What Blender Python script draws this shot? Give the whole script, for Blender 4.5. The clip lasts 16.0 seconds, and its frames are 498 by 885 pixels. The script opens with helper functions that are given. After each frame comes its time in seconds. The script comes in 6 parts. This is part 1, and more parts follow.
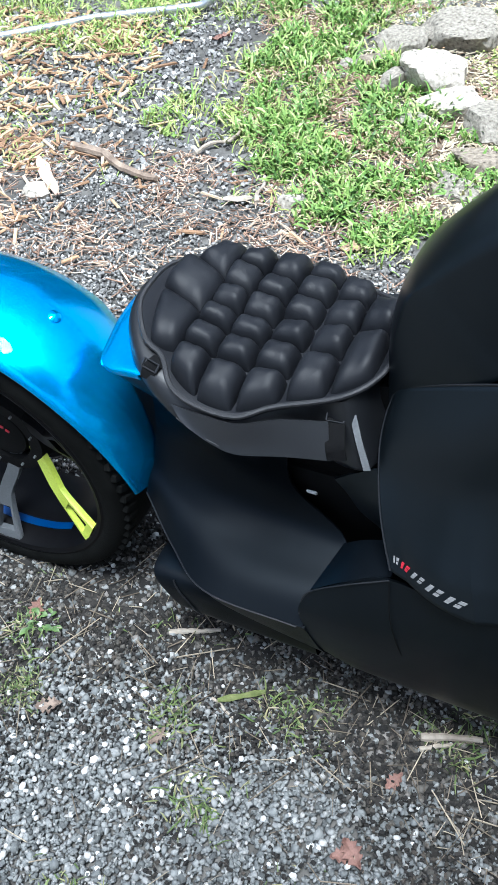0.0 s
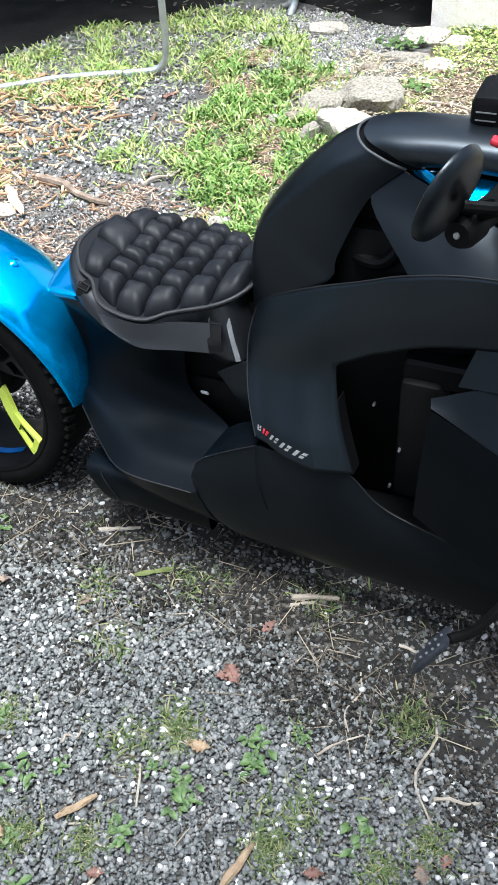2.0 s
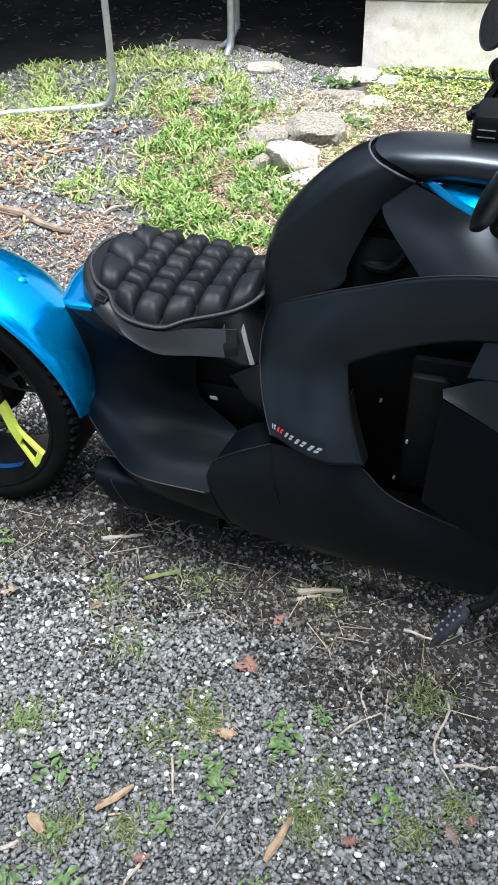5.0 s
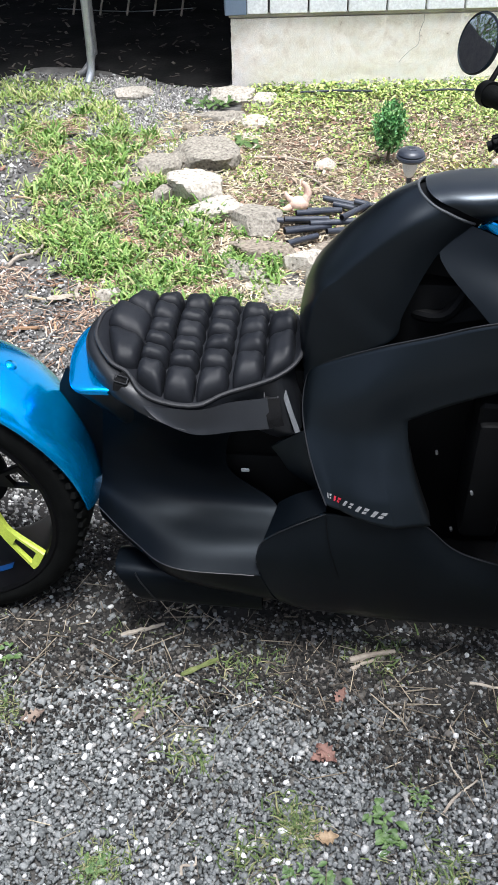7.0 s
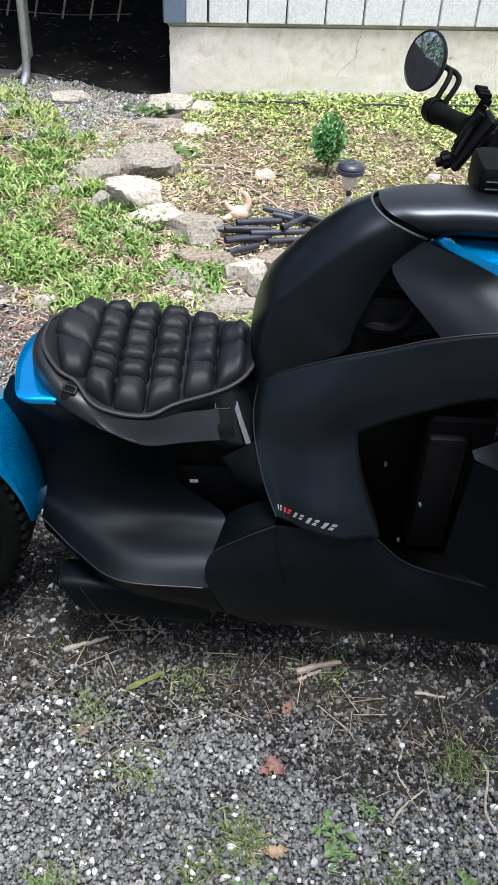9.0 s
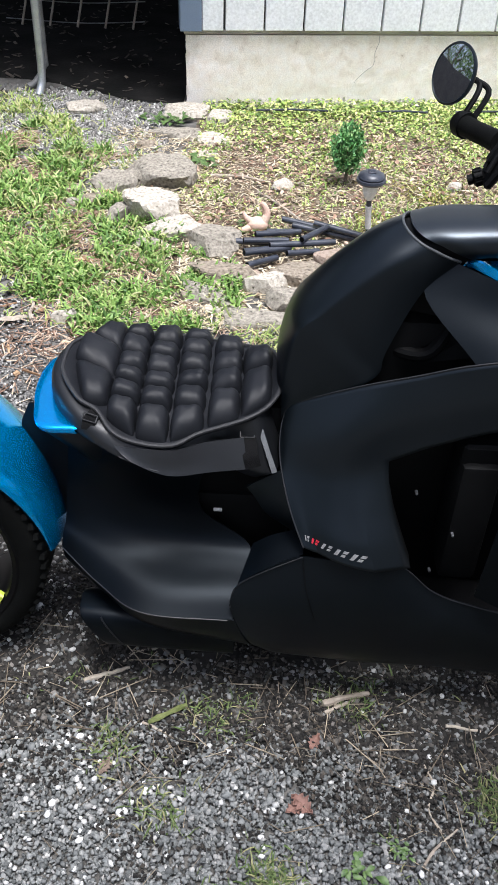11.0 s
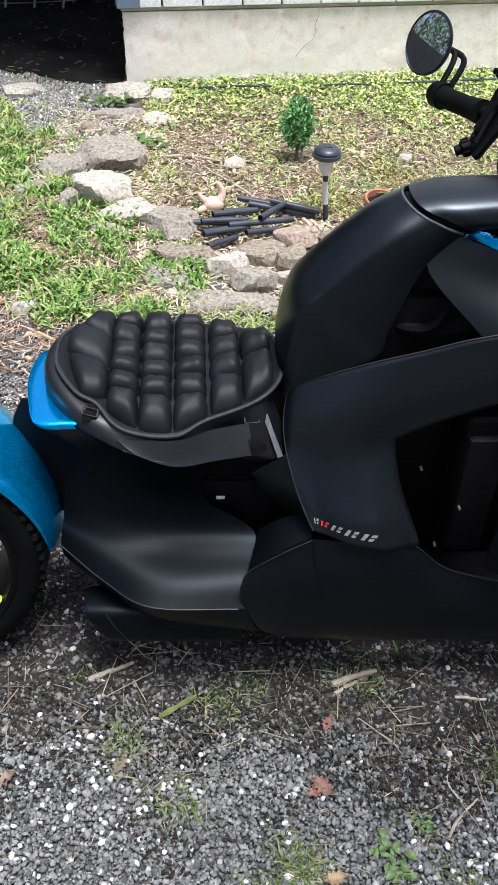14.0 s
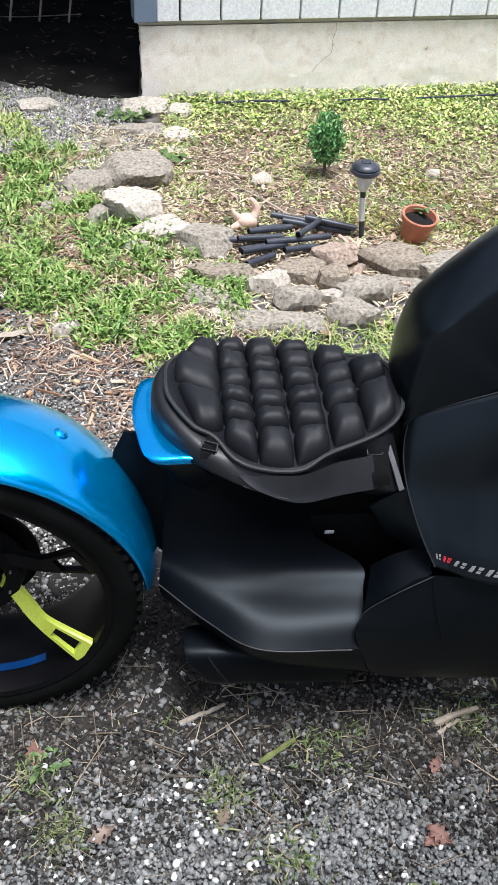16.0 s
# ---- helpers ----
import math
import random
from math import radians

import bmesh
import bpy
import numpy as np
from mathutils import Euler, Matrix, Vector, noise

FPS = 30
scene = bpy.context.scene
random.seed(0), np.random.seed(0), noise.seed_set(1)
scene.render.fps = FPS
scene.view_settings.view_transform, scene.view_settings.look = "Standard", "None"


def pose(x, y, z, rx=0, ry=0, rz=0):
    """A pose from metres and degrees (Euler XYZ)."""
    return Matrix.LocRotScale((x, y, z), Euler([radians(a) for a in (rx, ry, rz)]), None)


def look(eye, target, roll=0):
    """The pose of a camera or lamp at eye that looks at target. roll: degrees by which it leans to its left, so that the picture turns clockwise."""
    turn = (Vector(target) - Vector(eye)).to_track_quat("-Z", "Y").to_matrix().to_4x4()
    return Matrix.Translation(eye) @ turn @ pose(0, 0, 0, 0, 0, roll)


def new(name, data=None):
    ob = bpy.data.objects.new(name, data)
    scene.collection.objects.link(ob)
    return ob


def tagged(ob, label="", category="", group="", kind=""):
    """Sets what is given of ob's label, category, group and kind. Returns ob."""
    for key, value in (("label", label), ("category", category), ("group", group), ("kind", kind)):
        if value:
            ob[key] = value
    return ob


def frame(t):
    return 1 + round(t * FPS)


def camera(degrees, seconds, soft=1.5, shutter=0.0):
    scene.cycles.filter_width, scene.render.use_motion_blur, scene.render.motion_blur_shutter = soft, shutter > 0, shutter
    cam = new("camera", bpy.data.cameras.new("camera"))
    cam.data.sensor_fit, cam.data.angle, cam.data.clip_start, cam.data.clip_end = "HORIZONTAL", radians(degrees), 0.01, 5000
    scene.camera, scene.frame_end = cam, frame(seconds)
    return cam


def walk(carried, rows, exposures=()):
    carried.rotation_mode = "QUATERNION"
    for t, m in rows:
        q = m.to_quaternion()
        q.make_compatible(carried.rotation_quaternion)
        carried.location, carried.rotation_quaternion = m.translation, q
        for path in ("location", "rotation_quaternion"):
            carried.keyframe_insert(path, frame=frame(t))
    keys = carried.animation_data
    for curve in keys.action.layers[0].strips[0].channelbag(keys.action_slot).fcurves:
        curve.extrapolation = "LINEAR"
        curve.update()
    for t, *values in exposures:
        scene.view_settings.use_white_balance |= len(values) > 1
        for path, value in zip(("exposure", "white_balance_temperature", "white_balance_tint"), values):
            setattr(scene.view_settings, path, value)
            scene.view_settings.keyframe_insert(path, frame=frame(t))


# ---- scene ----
# the camera and its walk: time, eye, target, lean
cam = camera(31.2, 16.0, soft=0.5)
PATH = [
    (0, (0.9784, -0.8227, 1.4620), (0.3052, 0.3538, -0.0100), -8.20),
    (0.5, (1.0108, -1.0425, 1.4830), (0.4338, 0.2042, 0.0290), -5.50),
    (1, (1.0939, -1.1180, 1.5100), (0.5751, 0.1989, 0.0970), -2.80),
    (1.5, (1.2618, -1.1706, 1.5200), (0.6769, 0.1563, 0.1430), -3.00),
    (2, (1.3042, -1.2602, 1.5500), (0.6666, 0.0628, 0.1930), -4.50),
    (2.5, (1.2714, -1.3339, 1.5670), (0.6392, 0.0045, 0.2220), -4.30),
    (3, (1.2439, -1.3944, 1.5780), (0.6330, -0.0296, 0.2500), -3.90),
    (3.5, (1.2210, -1.4454, 1.5850), (0.6370, -0.0442, 0.2830), -3.60),
    (3.7, (1.2197, -1.4579, 1.5800), (0.6469, -0.0444, 0.2860), -3.40),
    (5.8, (1.0810, -1.3897, 1.5670), (0.6565, 0.0662, 0.2630), 0.10),
    (6, (1.0500, -1.3550, 1.5770), (0.6315, 0.1045, 0.2750), 0.40),
    (6.5, (0.9186, -1.2935, 1.5600), (0.5002, 0.1682, 0.2610), 0.10),
    (7, (0.7574, -1.3207, 1.5670), (0.6169, 0.2004, 0.2750), -0.80),
    (7.5, (0.7098, -1.3289, 1.5630), (0.7261, 0.1989, 0.2720), 1.40),
    (8, (0.7142, -1.3162, 1.5630), (0.7367, 0.2252, 0.2880), 3.10),
    (10.3, (0.7250, -1.3083, 1.5620), (0.7331, 0.2312, 0.2850), 3.30),
    (10.5, (0.7345, -1.3130, 1.5570), (0.7105, 0.2281, 0.2830), 2.60),
    (11, (0.6964, -1.2411, 1.5640), (0.6814, 0.3016, 0.2920), 2.30),
    (11.5, (0.6443, -1.1926, 1.5460), (0.5978, 0.3476, 0.2700), 1.30),
    (12, (0.5873, -1.2169, 1.5450), (0.5889, 0.3047, 0.2480), 1.10),
    (12.5, (0.5522, -1.2339, 1.5480), (0.6245, 0.2720, 0.2340), 1.20),
    (13, (0.5622, -1.2243, 1.5490), (0.6550, 0.2872, 0.2420), 1.70),
    (13.5, (0.5814, -1.2107, 1.5450), (0.6868, 0.3018, 0.2400), 2.10),
    (14, (0.5893, -1.2138, 1.5510), (0.7073, 0.2996, 0.2480), 2.20),
    (14.5, (0.5564, -1.2311, 1.5540), (0.6820, 0.2900, 0.2610), 2.20),
    (15, (0.4995, -1.2584, 1.5550), (0.6355, 0.2691, 0.2720), 2.20),
    (15.5, (0.4354, -1.2455, 1.5460), (0.5937, 0.2883, 0.2710), 2.50),
    (16, (0.3591, -1.1171, 1.5180), (0.5380, 0.4092, 0.2390), 3.00),
]
STOPS = [(0.0, 0.92, 5420, 5), (1.0, 0.96, 5600, 5), (3.5, 1.00, 5820, 8), (7.0, 0.68, 5880, 10), (11.0, 0.57, 5950, 12), (16.0, 0.52, 5950, 12)]
walk(cam, [(t, look(eye, target, lean)) for t, eye, target, lean in PATH], STOPS)

# ---- sky, sun, exposure ----
SUN = Vector((0.12, -0.18, 1.0)).normalized()
world = bpy.data.worlds.new("sky")
scene.world = world
world.use_nodes = True
wn = world.node_tree.nodes
sky = wn.new("ShaderNodeTexSky")
sky.sky_type, sky.sun_disc = "NISHITA", False
sky.sun_elevation = math.asin(SUN.z)
sky.sun_rotation = math.atan2(SUN.x, SUN.y)
sky.dust_density = 6.0
haze = wn.new("ShaderNodeHueSaturation")  # thin bright cloud
haze.inputs["Saturation"].default_value = 0.7
world.node_tree.links.new(sky.outputs[0], haze.inputs["Color"])
world.node_tree.links.new(haze.outputs[0], wn["Background"].inputs[0])
wn["Background"].inputs[1].default_value = 0.14
lamp_data = bpy.data.lights.new("sun", "SUN")
lamp_data.energy, lamp_data.angle, lamp_data.color = 3.4, radians(20), (1.0, 0.975, 0.92)
new("sun", lamp_data).matrix_world = look(SUN * 30, (0, 0, 0))


# ---- materials ----
def mat(name, c1, c2=None, scale=12.0, rough=0.6, metal=0.0, bump=0.0, bscale=300.0, island=False, objrand=False,
        spec=0.5, coat=0.0, rvar=0.08, stops=None):
    m = bpy.data.materials.new(name)
    m.use_nodes = True
    nt = m.node_tree
    p = nt.nodes["Principled BSDF"]
    link = nt.links.new
    geo = nt.nodes.new("ShaderNodeNewGeometry")
    big = nt.nodes.new("ShaderNodeTexNoise")
    big.inputs["Scale"].default_value, big.inputs["Detail"].default_value = scale, 7
    link(geo.outputs["Position"], big.inputs["Vector"])
    fine = nt.nodes.new("ShaderNodeTexNoise")
    fine.inputs["Scale"].default_value, fine.inputs["Detail"].default_value = bscale, 4
    link(geo.outputs["Position"], fine.inputs["Vector"])
    c2 = c2 or tuple(0.75 * v for v in c1)
    ramp = nt.nodes.new("ShaderNodeValToRGB")
    if stops:
        while len(ramp.color_ramp.elements) < len(stops):
            ramp.color_ramp.elements.new(0.5)
        for e, (at, c) in zip(ramp.color_ramp.elements, stops):
            e.position, e.color = at, (*c, 1)
    else:
        ramp.color_ramp.elements[0].position, ramp.color_ramp.elements[1].position = (0.0, 1.0) if island or objrand else (0.35, 0.68)
        ramp.color_ramp.elements[0].color, ramp.color_ramp.elements[1].color = (*c1, 1), (*c2, 1)
    if island:
        link(geo.outputs["Random Per Island"], ramp.inputs[0])
    elif objrand:
        info = nt.nodes.new("ShaderNodeObjectInfo")
        link(info.outputs["Random"], ramp.inputs[0])
    else:
        link(big.outputs["Fac"], ramp.inputs[0])
    shade = nt.nodes.new("ShaderNodeMix")
    shade.data_type, shade.blend_type = "RGBA", "MULTIPLY"
    shade.inputs["Factor"].default_value = 0.35
    link(ramp.outputs[0], shade.inputs["A"])
    soft = nt.nodes.new("ShaderNodeMapRange")
    soft.inputs["From Min"].default_value, soft.inputs["From Max"].default_value = 0.3, 0.7
    soft.inputs["To Min"].default_value, soft.inputs["To Max"].default_value = 0.55, 1.25
    link((big if island or objrand else fine).outputs["Fac"], soft.inputs["Value"])
    link(soft.outputs[0], shade.inputs["B"])
    link(shade.outputs["Result"], p.inputs["Base Color"])
    rr = nt.nodes.new("ShaderNodeMapRange")
    rr.inputs["To Min"].default_value, rr.inputs["To Max"].default_value = max(0.02, rough - rvar), min(1, rough + rvar)
    link(big.outputs["Fac"], rr.inputs["Value"])
    link(rr.outputs[0], p.inputs["Roughness"])
    p.inputs["Metallic"].default_value = metal
    p.inputs["Specular IOR Level"].default_value = spec
    p.inputs["Coat Weight"].default_value = coat
    p.inputs["Coat Roughness"].default_value = 0.045
    if bump:
        b = nt.nodes.new("ShaderNodeBump")
        b.inputs["Strength"].default_value, b.inputs["Distance"].default_value = bump, 0.002
        link(fine.outputs["Fac"], b.inputs["Height"])
        link(b.outputs[0], p.inputs["Normal"])
    return m


M_BODY = mat("matt_black_plastic", (0.0014, 0.0024, 0.0034), (0.0023, 0.0036, 0.0048), 6, 0.32, bump=0.05, bscale=900, spec=0.44)
M_BODY2 = mat("grained_black_plastic", (0.0013, 0.0020, 0.0030), (0.0022, 0.0032, 0.0046), 9, 0.36, bump=0.08, bscale=1100, spec=0.13)
# Black plastic with a specular level between the two above.
M_BODY3 = mat("mid_sheen_black_plastic", (0.0014, 0.0022, 0.0030), (0.0024, 0.0034, 0.0045), 9, 0.38, bump=0.08, bscale=1100, spec=0.26)
M_LID = mat("satin_black_lid", (0.0020, 0.0030, 0.0042), (0.0030, 0.0042, 0.0056), 6, 0.36, bump=0.05, bscale=900, spec=0.75)
for m in (M_BODY, M_BODY2, M_BODY3, M_LID):  # bluish sky reflection put into the specular tint
    [q for q in m.node_tree.nodes if q.type == "BSDF_PRINCIPLED"][0].inputs["Specular Tint"].default_value = (0.80, 0.90, 1.0, 1)
M_DARK = mat("black_engine_parts", (0.0018, 0.0019, 0.0021), (0.0035, 0.0036, 0.0039), 12, 0.6, bump=0.2, spec=0.13)
M_SEAT = mat("seat_vinyl", (0.0055, 0.006, 0.0074), (0.009, 0.0098, 0.0115), 10, 0.43, bump=0.06, bscale=700, spec=0.5)
M_CUSH = mat("cushion_fabric", (0.0065, 0.0072, 0.0095), (0.0105, 0.0115, 0.0145), 15, 0.52, bump=0.2, bscale=1300, spec=0.27)
M_PIPING = mat("cushion_piping", (0.012, 0.012, 0.014), (0.020, 0.020, 0.022), 30, 0.6, bump=0.3, bscale=900)
M_STRAP = mat("black_webbing", (0.003, 0.003, 0.0033), (0.006, 0.006, 0.0065), 60, 0.7, bump=0.6, bscale=1600, spec=0.12)
M_BLUE = mat("blue_metallic_paint", (0.0, 0.37, 0.90), (0.0, 0.43, 0.97), 5, 0.24, metal=0.84, bump=0.0, coat=0.7, spec=0.5)
M_RUBBER = mat("tyre_rubber", (0.0020, 0.0022, 0.0020), (0.0048, 0.0051, 0.0047), 25, 0.75, bump=0.4, bscale=500, spec=0.09)
M_BLUEDARK = mat("dark_blue_paint", (0.0, 0.022, 0.10), (0.0, 0.035, 0.14), 9, 0.3)
M_RIM = mat("black_rim_paint", (0.0022, 0.0022, 0.0026), (0.004, 0.004, 0.0048), 9, 0.40, spec=0.10)
M_RIMGREY = mat("grey_rim_paint", (0.07, 0.075, 0.08), (0.10, 0.105, 0.11), 9, 0.42)
M_LIME = mat("lime_yellow_paint", (0.45, 0.54, 0.05), (0.51, 0.60, 0.08), 10, 0.4)
M_STEEL = mat("brushed_metal", (0.42, 0.43, 0.45), (0.55, 0.56, 0.58), 40, 0.38, metal=0.9, bump=0.1)
M_GALV = mat("galvanised_steel", (0.50, 0.52, 0.55), (0.66, 0.68, 0.70), 18, 0.40, metal=0.75, bump=0.1)
M_SILVER = mat("silver_strip", (0.11, 0.115, 0.12), (0.17, 0.175, 0.18), 30, 0.35)
M_RED = mat("red_plastic", (0.42, 0.015, 0.03), (0.48, 0.02, 0.04), 20, 0.4)
M_LOGO = mat("badge_grey", (0.18, 0.18, 0.18), (0.23, 0.23, 0.23), 40, 0.5)
M_WHITE = mat("white_plastic", (0.75, 0.75, 0.73), (0.8, 0.8, 0.78), 30, 0.5)
M_MIRROR = mat("mirror_glass", (0.85, 0.86, 0.87), (0.88, 0.88, 0.89), 5, 0.03, metal=1.0, rvar=0.01)
M_GROUND = mat("packed_earth", (0.070, 0.066, 0.060), (0.16, 0.152, 0.14), 7, 0.95, bump=1.0, bscale=90)
M_GRAVEL = mat("crushed_stone", (0, 0, 0), scale=40, rough=0.85, island=True, bump=0.4, bscale=700,
               stops=[(0.0, (0.075, 0.078, 0.076)), (0.25, (0.140, 0.145, 0.141)), (0.6, (0.205, 0.211, 0.205)), (0.9, (0.270, 0.272, 0.263)), (1.0, (0.36, 0.345, 0.325))])
# Brownish copy of the crushed stone, darkened for the shade beside the motorcycle.
M_GRAVELSHADED = mat("soiled_shaded_stone", (0, 0, 0), scale=40, rough=0.9, island=True, bump=0.4, bscale=700,
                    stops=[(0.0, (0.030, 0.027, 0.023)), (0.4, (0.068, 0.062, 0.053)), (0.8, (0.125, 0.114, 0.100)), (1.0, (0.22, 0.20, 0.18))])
M_PEBBLE = mat("white_quartz_pebble", (0, 0, 0), scale=60, rough=0.7, island=True, bump=0.2, bscale=500,
               stops=[(0.0, (0.38, 0.37, 0.35)), (0.4, (0.56, 0.55, 0.53)), (1.0, (0.80, 0.79, 0.77))])
# Dusty, paler copy of the crushed stone with sunlight put into its colour.
M_GRAVELPALE = mat("sunlit_dusty_stone", (0, 0, 0), scale=40, rough=0.9, island=True, bump=0.4, bscale=700,
                   stops=[(0.0, (0.11, 0.105, 0.10)), (0.45, (0.21, 0.205, 0.195)), (0.85, (0.34, 0.33, 0.31)), (0.92, (0.62, 0.60, 0.57)), (1.0, (0.75, 0.73, 0.70))])
M_ROCK = mat("grey_rock", (0, 0, 0), scale=85, rough=0.9, bump=1.0, bscale=190, stops=[(0.29, (0.060, 0.055, 0.044)), (0.38, (0.189, 0.168, 0.136)), (0.52, tuple(0.5 * (a + b) for a, b in zip((0.189, 0.168, 0.136), (0.361, 0.328, 0.272)))), (0.66, (0.361, 0.328, 0.272))])
M_ROCKW = mat("white_rock", (0, 0, 0), scale=85, rough=0.9, bump=1.0, bscale=190, stops=[(0.29, (0.110, 0.099, 0.077)), (0.38, (0.331, 0.297, 0.245)), (0.52, tuple(0.5 * (a + b) for a, b in zip((0.331, 0.297, 0.245), (0.552, 0.504, 0.430)))), (0.66, (0.552, 0.504, 0.430))])
M_ROCKB = mat("brown_rock", (0, 0, 0), scale=85, rough=0.9, bump=1.0, bscale=190, stops=[(0.29, (0.052, 0.042, 0.032)), (0.38, (0.163, 0.134, 0.100)), (0.52, tuple(0.5 * (a + b) for a, b in zip((0.163, 0.134, 0.100), (0.327, 0.277, 0.216)))), (0.66, (0.327, 0.277, 0.216))])
M_ROCKP = mat("pinkish_rock", (0, 0, 0), scale=85, rough=0.9, bump=1.0, bscale=190, stops=[(0.29, (0.086, 0.063, 0.048)), (0.38, (0.249, 0.185, 0.140)), (0.52, tuple(0.5 * (a + b) for a, b in zip((0.249, 0.185, 0.140), (0.430, 0.344, 0.280)))), (0.66, (0.430, 0.344, 0.280))])
M_GRASS = mat("green_grass", (0, 0, 0), scale=3, rough=0.55, island=True,
              stops=[(0.0, (0.05, 0.115, 0.02)), (0.3, (0.13, 0.25, 0.045)), (0.65, (0.22, 0.35, 0.08)), (0.85, (0.33, 0.42, 0.13)), (1.0, (0.48, 0.43, 0.24))])
M_DRYGRASS = mat("yellowed_grass", (0, 0, 0), scale=3, rough=0.7, island=True,
                 stops=[(0.0, (0.14, 0.25, 0.045)), (0.55, (0.32, 0.41, 0.105)), (1.0, (0.52, 0.47, 0.24))])
M_COVER = mat("ground_cover_leaf", (0, 0, 0), scale=3, rough=0.5, island=True,
              stops=[(0.0, (0.06, 0.12, 0.02)), (0.4, (0.27, 0.39, 0.08)), (0.8, (0.56, 0.60, 0.19)), (1.0, (0.74, 0.68, 0.38))])
M_WEED = mat("weed_leaf", (0.05, 0.10, 0.025), (0.125, 0.20, 0.06), 60, 0.5)
M_SHRUB = mat("shrub_leaf", (0, 0, 0), scale=20, rough=0.5, island=True,
              stops=[(0.0, (0.03, 0.12, 0.03)), (0.5, (0.12, 0.32, 0.09)), (1.0, (0.34, 0.55, 0.22))])
M_TREE = mat("tree_leaf", (0, 0, 0), scale=2, rough=0.5, island=True,
             stops=[(0.0, (0.03, 0.08, 0.02)), (1.0, (0.09, 0.17, 0.04))])
M_TRUNK = mat("tree_bark", (0.10, 0.08, 0.06), (0.17, 0.14, 0.11), 14, 0.9, bump=1.0, bscale=60)
M_CHIP = mat("wood_chips", (0, 0, 0), scale=20, rough=0.85, island=True, bump=0.5,
             stops=[(0.0, (0.17, 0.095, 0.052)), (0.4, (0.38, 0.235, 0.13)), (0.8, (0.56, 0.39, 0.235)), (1.0, (0.68, 0.56, 0.40))])
M_STRAW = mat("straw_litter", (0, 0, 0), scale=20, rough=0.85, island=True,
              stops=[(0.0, (0.16, 0.10, 0.06)), (0.35, (0.44, 0.36, 0.24)), (1.0, (0.74, 0.66, 0.50))])
M_STICK = mat("dead_wood", (0.30, 0.25, 0.20), (0.48, 0.42, 0.34), 30, 0.9, bump=0.8, bscale=150)
M_BARK = mat("dark_bark", (0.14, 0.10, 0.08), (0.30, 0.23, 0.18), 25, 0.95, bump=1.0, bscale=120)
M_LEAF = mat("dry_leaf", (0.16, 0.082, 0.063), (0.30, 0.17, 0.135), 60, 0.75)
M_LEAFTAN = mat("tan_leaf", (0.28, 0.19, 0.11), (0.40, 0.30, 0.19), 60, 0.7)
M_STUCCO = mat("stucco", (0, 0, 0), scale=22, rough=0.92, bump=1.0, bscale=210,
               stops=[(0.25, (0.42, 0.34, 0.27)), (0.30, (0.84, 0.75, 0.67)), (0.46, (0.95, 0.875, 0.80)), (0.66, (0.97, 0.92, 0.87))])
M_SIDING = mat("white_siding", (0.86, 0.885, 0.90), (0.93, 0.94, 0.95), 3, 0.6, bump=0.06, bscale=80)
M_TRIM = mat("bluegrey_trim", (0.16, 0.21, 0.30), (0.19, 0.25, 0.34), 5, 0.55)
M_TARP = mat("dark_tarp", (0.03, 0.03, 0.035), (0.05, 0.05, 0.05), 3, 0.8)
# Near-black soil: the shade under the carport is put into its colour.
M_SHADESOIL = mat("shade_dark_soil", (0.008, 0.008, 0.0075), (0.020, 0.019, 0.018), 5, 0.95, bump=1.0, bscale=60, spec=0.1)
M_POT = mat("terracotta", (0.46, 0.16, 0.09), (0.56, 0.23, 0.14), 12, 0.8, bump=0.3)
M_CLAY = mat("pale_clay", (0.62, 0.42, 0.32), (0.70, 0.50, 0.40), 14, 0.7, bump=0.4, bscale=150)
M_TUBE = mat("black_tube_plastic", (0.026, 0.030, 0.042), (0.050, 0.057, 0.075), 20, 0.38)
M_CLEAR = mat("frosted_lens", (0.72, 0.72, 0.70), (0.8, 0.8, 0.78), 20, 0.25)


